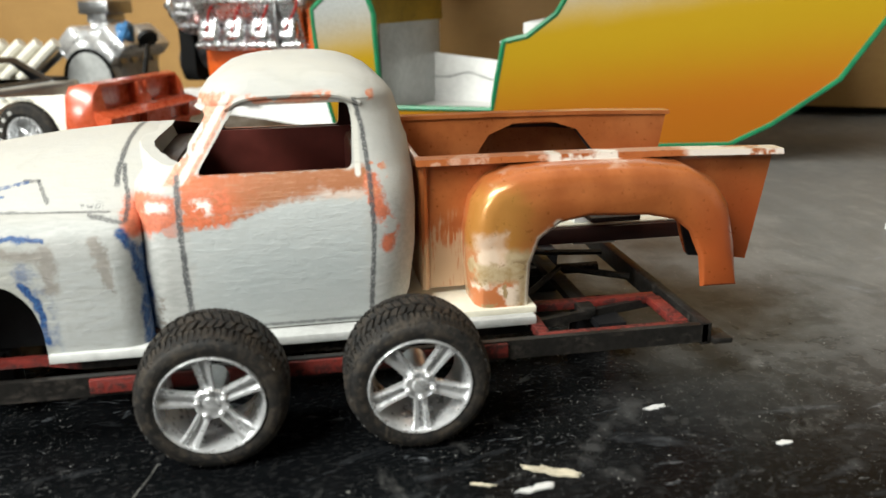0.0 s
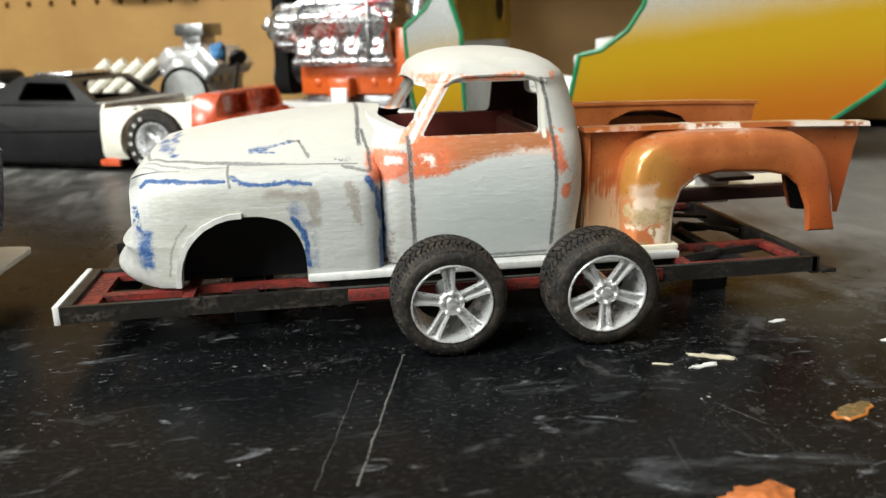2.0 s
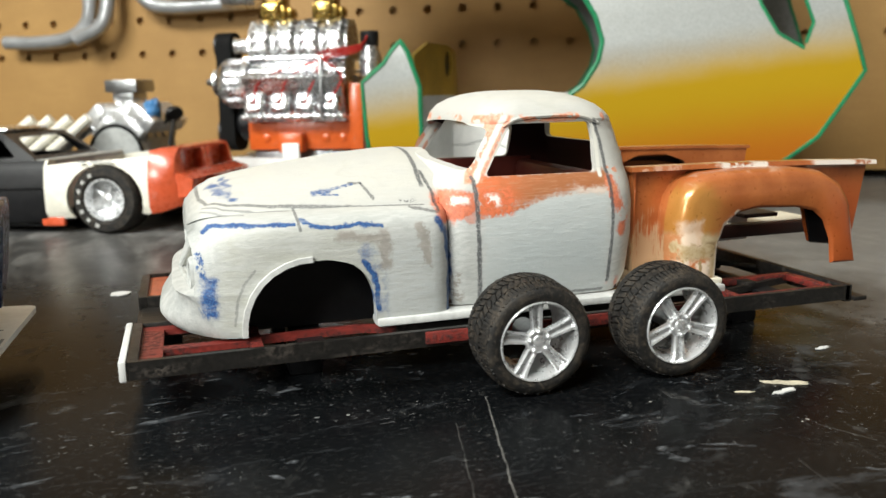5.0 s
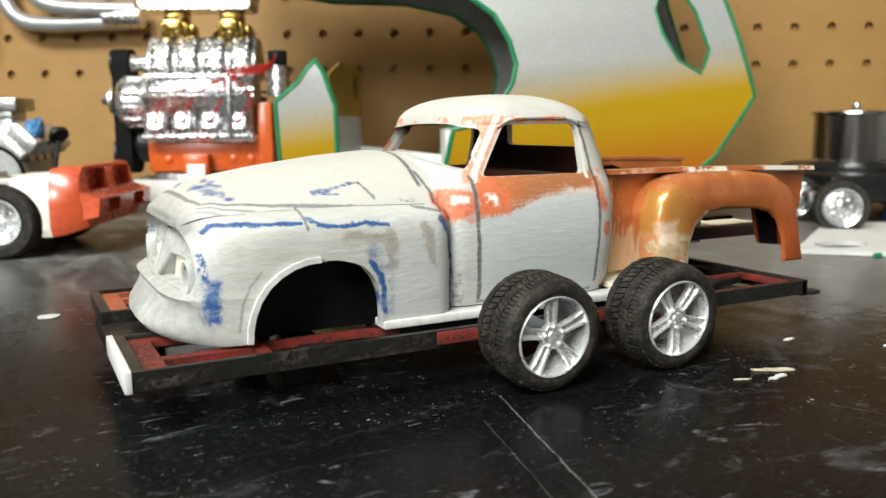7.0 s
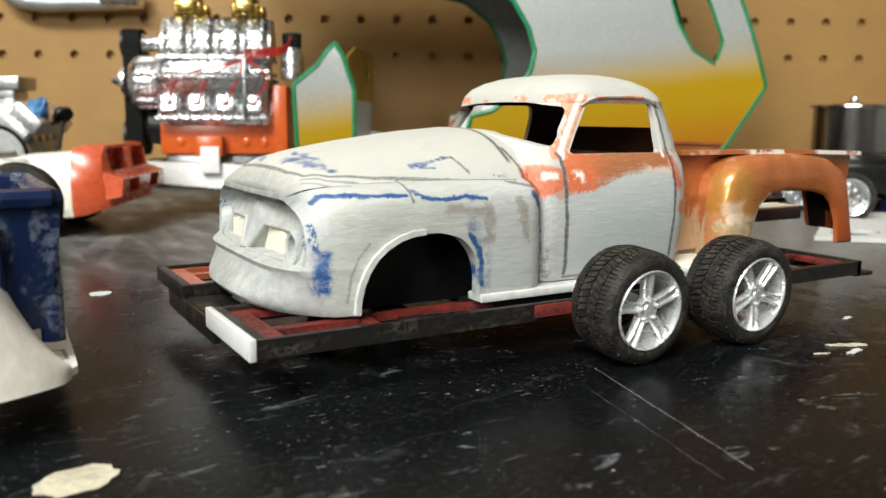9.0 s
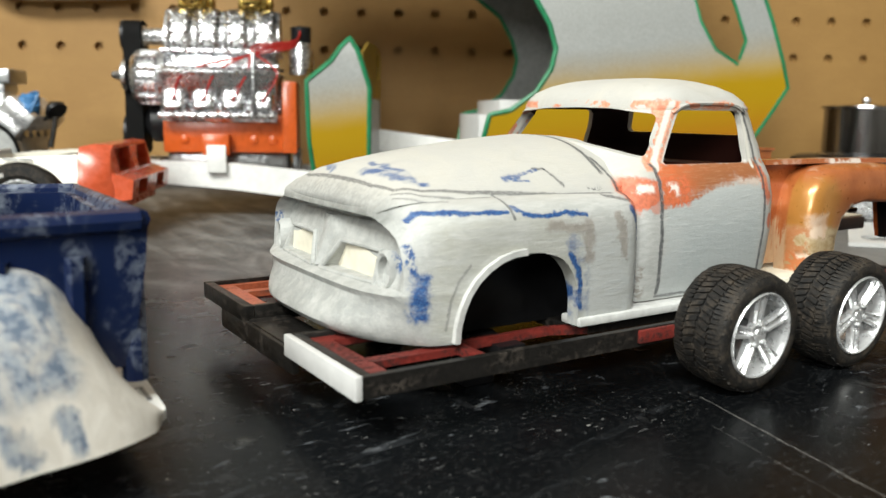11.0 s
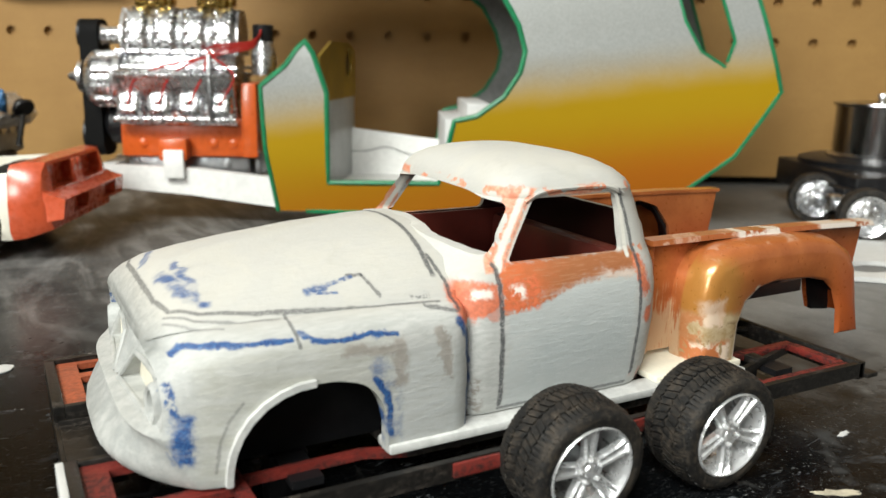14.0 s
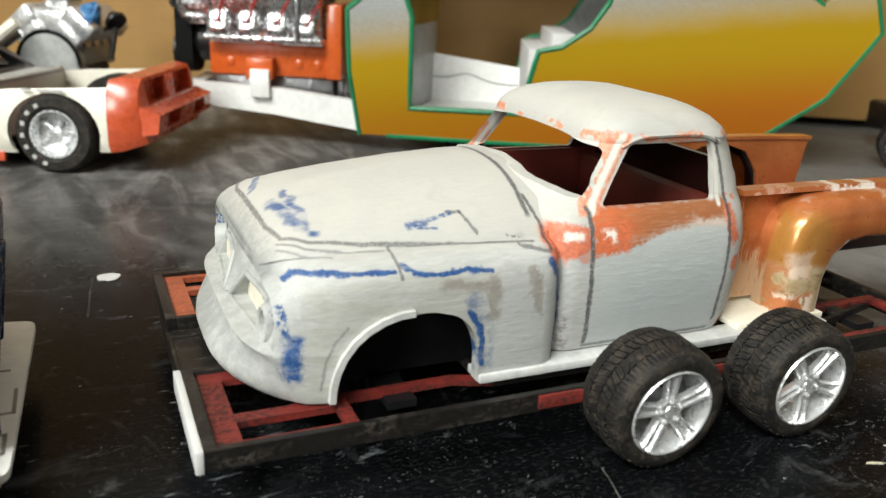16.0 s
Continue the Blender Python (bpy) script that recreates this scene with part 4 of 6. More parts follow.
def build_front(root):
    inner = loft([plan_ring(-0.0612, -0.0128, hw, 0.004, 0.002, z) for z, hw in ((0.0080, 0.0325), (0.0200, 0.0328), (0.0300, 0.0325), (0.0350, 0.0308), (0.0375, 0.0290), (0.0392, 0.0262))])
    tree = BVHTree.FromBMesh(inner)
    arch = round_poly([(-0.0590, 0.0080), (-0.0589, 0.0172), (-0.0570, 0.0232), (-0.0528, 0.0278), (-0.0470, 0.0302), (-0.0400, 0.0304), (-0.0345, 0.0288), (-0.0313, 0.0252), (-0.0300, 0.0205), (-0.0298, 0.0080)], 0.002, 3)
    openings = []
    for s in (-1, 1):
        hole = round_poly([(s * 0.0026, 0.0249), (s * 0.0072, 0.0305), (s * 0.0214, 0.0303), (s * 0.0222, 0.0251)], 0.0007)
        openings.append(prism(hole, "x", -0.085, -0.0684))
    bm = carve(loft(clip_rings(0.0)), [inner, prism(arch, "y", -0.06, -0.012), prism(arch, "y", 0.012, 0.06)] + openings)
    paint_inside(bm, lambda c: tree.find_nearest(c)[3] < 2e-5, 1)
    paint_inside(bm, lambda c: abs(c.x + 0.0684) < 2e-5 and abs(c.y) < 0.0230 and 0.024 < c.z < 0.032, 2)
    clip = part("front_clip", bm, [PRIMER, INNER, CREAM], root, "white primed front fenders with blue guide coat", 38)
    # raised frames round the two openings, with oval lamp bezels at their ends
    for s in (-1, 1):
        corners = [(s * 0.0020, 0.0245), (s * 0.0068, 0.0309), (s * 0.0150, 0.0309), (s * 0.0218, 0.0307), (s * 0.0226, 0.0248), (s * 0.0120, 0.0245), (s * 0.0020, 0.0245)]
        part("opening_rim", tube([(floor_x(y, z) - 0.0002, y, z) for y, z in corners], 0.0006, 8), PRIMER, clip)
        ring = moved(lathe([(0.0040, 0.0010), (0.0040, -0.0010), (0.0034, -0.0018), (0.0027, -0.0015), (0.0023, 0.0002), (0.0014, -0.0004), (0.0004, -0.0006)], 28), pose(floor_x(0.0258, 0.0276) + 0.0002, s * 0.0259, 0.0277, 0, 0, -90 - s * 10) @ Matrix.Diagonal((0.66, 1, 1, 1)))
        part("headlamp", ring, PRIMER, clip, "primed oval lamp bezel")
    part("grille_vee", loft([[Vector((floor_x(v, z) + 0.0006, v, z)) for v in (-w, w)] + [Vector((floor_x(0, z) - 0.0007, w * 0.3, z)), Vector((floor_x(0, z) - 0.0007, -w * 0.3, z))] for w, z in ((0.0011, 0.0250), (0.0036, 0.0306), (0.0075, 0.0355))]), PRIMER, clip)
    # folded lip round the front half of each wheel arch
    for s in (-1, 1):
        path = [Vector((x, s * y, z)) for x, y, z in ((-0.0440, 0.0359, 0.0303), (-0.0470, 0.0359, 0.0301), (-0.0498, 0.0358, 0.0293), (-0.0528, 0.0357, 0.0277), (-0.0551, 0.0356, 0.0257), (-0.0570, 0.0355, 0.0231), (-0.0582, 0.0353, 0.0202), (-0.0588, 0.0351, 0.0174), (-0.0590, 0.0350, 0.0143))]
        rings = []
        for i, p in enumerate(path):
            t = path[min(i + 1, 8)] - path[max(i - 1, 0)]
            o = Vector((t.z, 0, -t.x)).normalized()
            rings.append([p + o * u + Vector((0, s * v, 0)) for u, v in ((0.0011, 0.0010), (0.0011, -0.0030), (-0.0001, -0.0030), (-0.0001, 0.0010))])
        part("arch_lip", loft(rings), DULLWHITE, clip, "white styrene arch lip")
    return clip


def build_hood(root):
    rings = []
    # station, crown height, height of the edge, half width
    stations = ((-0.0704, 0.0386, 0.0378, 0.0215), (-0.0699, 0.0402, 0.0384, 0.0235), (-0.0688, 0.0418, 0.0392, 0.0252), (-0.0670, 0.0436, 0.0399, 0.0264), (-0.0636, 0.0457, 0.0404, 0.0275), (-0.0569, 0.0474, 0.0407, 0.0280),
                (-0.0480, 0.0490, 0.0408, 0.0285), (-0.0327, 0.0510, 0.0408, 0.0290), (-0.0200, 0.0520, 0.0408, 0.0294), (-0.0140, 0.0522, 0.0408, 0.0294), (-0.0110, 0.0519, 0.0408, 0.0290))
    n = 32
    for x, zh, zb, w in stations:
        up = []
        for k in range(n + 1):
            v = math.sin(math.pi / 2 * (-1 + 2 * k / n))
            h = (1 - abs(v) ** 2.4) ** 0.80
            ridge = 0.0004 * math.exp(-(v / 0.12) ** 2)
            up.append(Vector((x, v * w, zb + (zh - zb) * h + ridge * (-0.066 < x < -0.015))))
        rings.append(up + [Vector((x + 0.001, w * 0.7, zb - 0.0012)), Vector((x + 0.001, -w * 0.7, zb - 0.0012))])
    bm = loft(rings)
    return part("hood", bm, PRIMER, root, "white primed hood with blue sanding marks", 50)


def build_bed(root):
    bed = None
    outline = [(0.0420, 0.0185), (0.0415, 0.0458), (0.1190, 0.0446), (0.1146, 0.0200), (0.1005, 0.0222), (0.0990, 0.0265), (0.0970, 0.0345), (0.0915, 0.0410), (0.0845, 0.0433), (0.0745, 0.0433), (0.0675, 0.0405), (0.0635, 0.0345), (0.0625, 0.0270), (0.0625, 0.0185)]
    body = block(0.0415, 0.0427, -0.0225, 0.0285, 0.0185, 0.0455, 0.0003)
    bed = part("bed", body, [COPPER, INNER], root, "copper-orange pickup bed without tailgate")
    floor_panel = part("bed_floor", block(0.0418, 0.1115, -0.0120, 0.0040, 0.0225, 0.0262, 0.0004), INNER, bed, "dark red bed floor")
    part("floor_sheet", block(0.0430, 0.1120, -0.0110, 0.0035, 0.0262, 0.0268, 0.0002), CREAM, floor_panel, "pale sheet on the bed floor")
    for s in (-1, 1):
        o = 0.0 if s < 0 else 0.0060
        bm = prism([(x - (0.002 if s > 0 and x > 0.11 else 0), z + (0.0012 if s > 0 else 0)) for x, z in outline], "y", s * 0.0232 + o, s * 0.0220 + o)
        part("bed_side", bm, COPPER, bed)
        # Black plate over the bed side stands in for the shade inside the fender.
        well = prism([(0.1005, 0.0220), (0.1072, 0.0212), (0.1068, 0.0340), (0.1016, 0.0395), (0.0915, 0.0420), (0.0975, 0.0340), (0.0991, 0.0268)], "y", s * 0.0231 + o, s * 0.0242 + o)
        part("well_shade_panel", well, SATIN, bed, "black plate for the shade in the wheel well")
        rail = []
        for x, z in ((0.0408, 0.0457), (0.0700, 0.0456), (0.0950, 0.0452), (0.1198, 0.0444)):
            x = x if s < 0 else x - 0.002 * (x > 0.1)
            z = z if s < 0 else z + 0.0012
            rail.append([Vector((x, s * a + o, z + b)) for a, b in ((0.0215, -0.0004), (0.0215, 0.0006), (0.0258, 0.0006), (0.0262, -0.0006), (0.0255, -0.0007))])
        part("top_rail", loft(rail), COPPER, bed, "worn copper-orange top rail")
        post = tube([(0.0424, s * 0.0236 + o, 0.0185), (0.0424, s * 0.0236 + o, 0.0455)], 0.0009, 8)
        part("stake_post", post, COPPER, bed)
    return bed


def build_rear_fender(root, s):
    outer = [(0.0514, 0.0140), (0.0503, 0.0240), (0.0503, 0.0320), (0.0516, 0.0383), (0.0545, 0.0422), (0.0600, 0.0444), (0.0690, 0.0450), (0.0860, 0.0449), (0.0955, 0.0437), (0.1018, 0.0405),
             (0.1054, 0.0354), (0.1074, 0.0268), (0.1078, 0.0174), (0.0992, 0.0174), (0.0982, 0.0245), (0.0957, 0.0300), (0.0925, 0.0325), (0.0870, 0.0337), (0.0745, 0.0343), (0.0688, 0.0333),
             (0.0648, 0.0303), (0.0630, 0.0255), (0.0622, 0.0140)]

    def ring(v, d, lift=0.0):
        """The outline at depth v, its outer edge drawn in by d."""
        pts = []
        m = len(outer)
        for i, (x, z) in enumerate(outer):
            a, b = outer[i - 1], outer[(i + 1) % m]
            t = Vector((b[0] - a[0], b[1] - a[1]))
            nrm = Vector((t.y, -t.x)).normalized()
            k = d if i < 12 else -lift if lift else d * 0.35
            pts.append(Vector((x + nrm.x * k, s * v + (0.0060 if s > 0 else 0.0), z + nrm.y * k)))
        return pts

    steps = ((0.0232, 0.0), (0.0285, 0.0), (0.0310, 0.0004), (0.0326, 0.0012), (0.0334, 0.0024), (0.0337, 0.0042))
    shell = loft([ring(v, d) for v, d in steps])
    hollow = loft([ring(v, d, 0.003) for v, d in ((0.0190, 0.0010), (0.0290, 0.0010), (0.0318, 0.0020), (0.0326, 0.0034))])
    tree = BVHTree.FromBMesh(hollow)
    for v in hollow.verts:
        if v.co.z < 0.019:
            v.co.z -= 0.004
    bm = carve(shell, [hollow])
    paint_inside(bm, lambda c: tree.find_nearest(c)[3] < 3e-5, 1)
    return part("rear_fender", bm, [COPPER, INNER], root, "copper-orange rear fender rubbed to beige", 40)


def build_truck():
    root = thing("model_pickup_truck", pose(0, YC, 0), "unfinished model pickup truck in white primer and copper orange", "model truck")
    build_cab(root)
    build_front(root)
    build_hood(root)
    build_bed(root)
    for s in (-1, 1):
        build_rear_fender(root, s)
        part("running_board", block(-0.0298, 0.0630, s * 0.0366, s * 0.0305, 0.0138, 0.0157, 0.0004), DULLWHITE, root, "white styrene running board")
    part("rear_step", block(0.0370, 0.0635, -0.0345, 0.0345, 0.0155, 0.0170, 0.0003), CREAM, root, "cream styrene floor behind the cab")
    part("bed_crossbar", block(0.0790, 0.0900, -0.0222, 0.0282, 0.0300, 0.0312, 0.0003), INNER, root)
    part("mounting_block", block(0.0790, 0.0895, -0.0100, 0.0040, 0.0215, 0.0301, 0.0004), WHITE, root, "white styrene mounting block under the bed")
    part("cab_floor", block(-0.0140, 0.0340, -0.0310, 0.0310, 0.0163, 0.0172), INNER, root)
    part("seat", join(block(0.0190, 0.0330, -0.026, 0.026, 0.0172, 0.0290, 0.0025), block(0.0290, 0.0345, -0.026, 0.026, 0.027, 0.0455, 0.0022)), SEATRED, root, "orange-red moulded bench seat")
    part("door_lining", prism([(-0.0060, 0.0180), (-0.0060, 0.0462), (0.0350, 0.0462), (0.0350, 0.0180)], "y", 0.0262, 0.0272), SEATRED, root, "red inner door panel")
    part("dashboard", block(-0.0115, -0.0060, -0.0210, 0.0210, 0.0400, 0.0470, 0.0015), INNER, root)
    part("firewall", block(-0.0128, -0.0118, -0.0290, 0.0290, 0.0165, 0.0420), PRIMER, root)
    # Black panels added inside the front arches to give them their shade.
    for s in (-1, 1):
        part("inner_fender_shade", block(-0.0605, -0.0150, s * 0.0225, s * 0.0215, 0.0122, 0.0400), SATIN, root, "black inner fender panel carrying the arch's shade")
        part("well_shade_panel", block(-0.0580, -0.0170, s * 0.0310, s * 0.0225, 0.0330, 0.0345), SATIN, root)
    part("radiator_wall", block(-0.0611, -0.0605, -0.0270, 0.0270, 0.0150, 0.0385), SATIN, root)
    return root


def build_chassis():
    root = thing("model_truck_chassis", pose(0, YC, 0), "worn black and red scale model truck ladder frame", "model chassis")
    top, bot = 0.0142, 0.0104
    for s in (-1, 1):
        rail = []
        for x in (-0.0836, -0.030, 0.030, 0.0960):
            rail.append([Vector((x, s * 0.0443, bot)), Vector((x, s * 0.0443, top)), Vector((x, s * 0.0428, top)), Vector((x, s * 0.0428, bot))])
        part("side_rail", loft(rail), BLACK, root)
        part("outer_flange", block(-0.0830, 0.0950, s * 0.0428, s * 0.0400, bot, bot + 0.0008), BLACK, root)
        # red inner rail, kinked in front of the cab
        pts = [(-0.0820, 0.0335), (-0.0560, 0.0305), (-0.0330, 0.0300), (-0.0250, 0.0330), (0.0300, 0.0340), (0.0620, 0.0330), (0.0950, 0.0240)]
        rings = [[Vector((x, s * (y - 0.0006), 0.0112)), Vector((x, s * (y - 0.0006), 0.0131)), Vector((x, s * (y + 0.0007), 0.0131)), Vector((x, s * (y + 0.0007), 0.0112))] for x, y in pts]
        part("inner_rail", loft(rings[:4]), CHASRED, root, "worn red front rail")
        part("inner_rail", loft(rings[3:]), BLACK, root)
        # slotted horn plate
        y0, y1 = s * 0.0427, s * 0.0132
        plate = block(-0.0815, -0.0560, min(y0, y1), max(y0, y1), 0.0118, 0.0132)
        slots = [block(-0.0768, -0.0585, min(a, b), max(a, b), 0.005, 0.02) for a, b in ((s * 0.0408, s * 0.0345), (s * 0.0315, s * 0.0180))]
        part("horn_plate", carve(plate, slots), RUSTRED if s > 0 else CHASRED, root)
        part("horn_end", block(-0.0838, -0.0815, s * 0.0427, s * 0.0132, bot, top, 0.0002), BLACK, root)
        part("horn_side", block(-0.0815, -0.0600, s * 0.0145, s * 0.0130, bot, top, 0.0002), BLACK, root)
        part("rocker_patch", block(-0.0210, 0.0550, s * 0.0452, s * 0.0443, 0.0112, 0.0140, 0.0002), CHASRED, root)
        # rear bay rim
        for a, b, c, d in ((0.0620, 0.0930, 0.0405, 0.0428), (0.0620, 0.0930, 0.0235, 0.0262), (0.0905, 0.0935, 0.0262, 0.0405), (0.0620, 0.0645, 0.0262, 0.0405)):
            part("rear_bay_rim", block(a, b, s * c, s * d, 0.0122, 0.0139, 0.0002), CHASRED, root)
        for x in (-0.0450, 0.0800):
            part("axle_stand", join(block(x - 0.004, x + 0.004, s * 0.020 - 0.003, s * 0.020 + 0.003, 0.0, 0.0118, 0.0008), block(x - 0.003, x + 0.003, s * 0.020, s * 0.034, 0.0100, 0.0116)), SATIN, root)
    part("end_plate", block(-0.0852, -0.0838, -0.0446, -0.0135, 0.0102, 0.0145, 0.0002), PAPER, root, "white card plate on the frame's end")
    part("front_crossmember", block(-0.0830, -0.0730, -0.0132, 0.0132, 0.0080, 0.0112, 0.0003), BLACK, root)
    part("front_lower_bar", block(-0.0838, -0.0822, -0.0140, 0.0300, 0.0060, 0.0108, 0.0003), BLACK, root)
    part("rear_crossmember", block(0.0945, 0.0968, -0.0443, 0.0443, bot - 0.0006, top + 0.0002, 0.0003), BLACK, root)
    for s in (-1, 1):
        part("rear_tab", block(0.0968, 0.1010, s * 0.0452, s * 0.0390, bot - 0.0004, bot + 0.0008, 0.0003), BLACK, root)
    for x, z in ((-0.0250, 0.0105), (0.0300, 0.0105), (0.0610, 0.0118), (0.0760, 0.0118)):
        part("cross_brace", block(x - 0.0018, x + 0.0018, -0.0300, 0.0300, z, z + 0.0020, 0.0003), BLACK, root)
    for s in (-1, 1):
        part("diagonal_brace", tube([(0.0640, s * 0.020, 0.0128), (0.0770, s * 0.006, 0.0150), (0.0930, s * 0.010, 0.0128)], 0.0008, 6), BLACK, root)
    part("drive_shaft", tube([(-0.030, 0.004, 0.0110), (0.0900, 0.004, 0.0110)], 0.0014, 8), BLACK, root)
    return root


def build_wheel():
    """A tyre on a five double-spoke alloy wheel; outer face towards -y."""
    root = thing("wheel_assembly", pose(0, 0, 0), "silver five-spoke model wheel with treaded black tyre on the bench", "wheel", "loose wheels beside the truck")
    R, W = 0.0128, 0.0126
    prof = [(0.0088, 0.0006), (0.0091, 0.0001), (0.0096, -0.0003), (0.0104, -0.0004), (0.0113, -0.0003), (0.0120, 0.0001), (0.0124, 0.0007), (R - 0.0003, 0.0014), (R - 0.0003, W * 0.5), (R - 0.0003, W - 0.0014), (0.0122, W - 0.0003),
            (0.0111, W), (0.0100, W + 0.0003), (0.0088, W - 0.0003)]
    tyre = part("tyre", lathe(prof, 56, closed=False), RUBBER, root, "black rubber tyre")
    # raised tread lugs
    bm = bmesh.new()
    rnd = random.Random(5)
    # first edge, second edge, slant, count, filled share
    for row, (y0, y1, skew, n, fill) in enumerate(((0.0003, 0.0030, 0.15, 78, 0.30), (0.0034, 0.0060, -0.75, 52, 0.34), (0.0065, 0.0091, 0.75, 52, 0.34), (0.0095, W - 0.0003, -0.15, 78, 0.30))):
        for i in range(n):
            a = 2 * math.pi * (i + 0.5 * (row % 2) + rnd.uniform(-0.08, 0.08)) / n
            da = 2 * math.pi / n * fill
            cut = rnd.uniform(-0.0003, 0.0003)
            lo = R - 0.0006
            vs = []
            for rr in (lo, R + 0.0002):
                for sa, yy, k in ((-1, y0 + cut, 0), (1, y0 - cut, 0), (1, y1 + cut, 1), (-1, y1 - cut, 1)):
                    ang = a + sa * da + skew * da * (2 * k - 1)
                    q = rr - (0.0007 if (row == 0 and k == 0) or (row == 3 and k == 1) else 0)
                    vs.append(bm.verts.new((q * math.cos(ang), yy, q * math.sin(ang))))
            for f in ((4, 5, 6, 7), (0, 1, 5, 4), (1, 2, 6, 5), (2, 3, 7, 6), (3, 0, 4, 7)):
                bm.faces.new([vs[k] for k in f])
    bmesh.ops.recalc_face_normals(bm, faces=bm.faces[:])
    part("tread", bm, RUBBER, tyre, "", 20)
    rim = part("rim", lathe([(0.0090, 0.0006), (0.0092, -0.0001), (0.0090, -0.0005), (0.0087, -0.0004), (0.0085, 0.0006), (0.0082, 0.0022), (0.0077, 0.0100), (0.0082, 0.0115)], 56, closed=False), ALLOY, root, "silver alloy rim")
    for i in range(5):
        a = 2 * math.pi * i / 5 + math.pi / 2
        ca, sa = math.cos(a), math.sin(a)

        def at(r, off, y):
            return Vector((r * ca - off * sa, y, r * sa + off * ca))
        rings = []
        for r, w, y, d in ((0.0014, 0.0012, 0.0008, 0.0018), (0.0030, 0.00125, 0.0006, 0.0018), (0.0048, 0.00130, 0.0004, 0.0018), (0.0066, 0.00145, 0.0002, 0.0017), (0.0078, 0.00165, 0.0001, 0.0016), (0.0087, 0.0020, 0.0000, 0.0014)):
            g = 0.0002 + 0.0005 * min(1.0, r / 0.005)
            rings.append([at(r, u * w, y + v) for u, v in ((-1.0, 0.0005), (-0.82, -0.0001), (-0.45, 0.0), (-0.22, g), (0.22, g), (0.45, 0.0), (0.82, -0.0001), (1.0, 0.0005))] + [at(r, 0.85 * w, y + d), at(r, -0.85 * w, y + d)])
        part("spoke", loft(rings), ALLOY, rim, "", 28)
        lug = moved(lathe([(0.0005, 0.0006), (0.0005, -0.0004), (0.0003, -0.0006)], 8), pose(0.0023 * math.cos(a), 0.0004, 0.0023 * math.sin(a)))
        part("lug_nut", lug, ALLOY, rim)
    part("hub_cap", lathe([(0.0029, 0.0020), (0.0029, 0.0008), (0.0025, 0.0005), (0.0014, 0.0006), (0.0012, 0.0003), (0.0006, 0.0002)], 24), ALLOY, rim)
    part("axle_boss", lathe([(0.0024, 0.0020), (0.0024, 0.0100), (0.0014, 0.0100)], 16), STEEL, root)
    return root


build_truck()
build_chassis()
wheel = build_wheel()
wheel.matrix_world = pose(0.0011, -0.0012, 0.0129, 4, 0, 0) @ pose(0, 0, 0, 0, -6, 0)
copy_thing(wheel, pose(0.0364, -0.0014, 0.0129, 4, 0, 0) @ pose(0, 0, 0, 0, 35, 0))


# ---------------------------------------------------------------- the large dragster body with its engine
DRAG = pose(0.034, 0.295, 0, 0, 0, WALL_TURN)


def drag_half(z):
    """Half width of the hull at a height."""
    pts = ((0.0, 0.032), (0.010, 0.035), (0.035, 0.042), (0.060, 0.046), (0.085, 0.048), (0.110, 0.047), (0.140, 0.044), (0.175, 0.039), (0.210, 0.031), (0.238, 0.019), (0.250, 0.004))
    for (a, u), (b, v) in zip(pts, pts[1:]):
        if z <= b:
            return u + (v - u) * (z - a) / (b - a)
    return 0.004


# Side outline; the unseen top above 0.14 is added to shade the pegboard.
DRAG_SIDE = [(0.0005, 0.0088), (-0.0040, 0.0420), (-0.0048, 0.0715), (0.0010, 0.0762), (0.0075, 0.0815), (0.0125, 0.0885), (0.0168, 0.0928), (0.0205, 0.0870), (0.0265, 0.0690), (0.0262, 0.0240),
             (0.0820, 0.0240), (0.0890, 0.0560), (0.1000, 0.0585), (0.1130, 0.0680), (0.1205, 0.0800), (0.1225, 0.0900), (0.1190, 0.1020), (0.1110, 0.1155), (0.0950, 0.1270), (0.0650, 0.1335),
             (0.0200, 0.1350), (-0.0050, 0.1390), (-0.0750, 0.1560), (-0.0750, 0.2550), (0.1840, 0.2550), (0.2335, 0.1230), (0.2412, 0.1030), (0.2515, 0.0725), (0.2325, 0.0400), (0.2080, 0.0200),
             (0.1910, 0.0100), (0.1500, 0.0078), (0.0700, 0.0078)]
DRAG_HOLE = [(0.2218, 0.0840), (0.2090, 0.0915), (0.2000, 0.1060), (0.1962, 0.1180), (0.1995, 0.1290), (0.2080, 0.1320), (0.2180, 0.1170), (0.2258, 0.0965)]


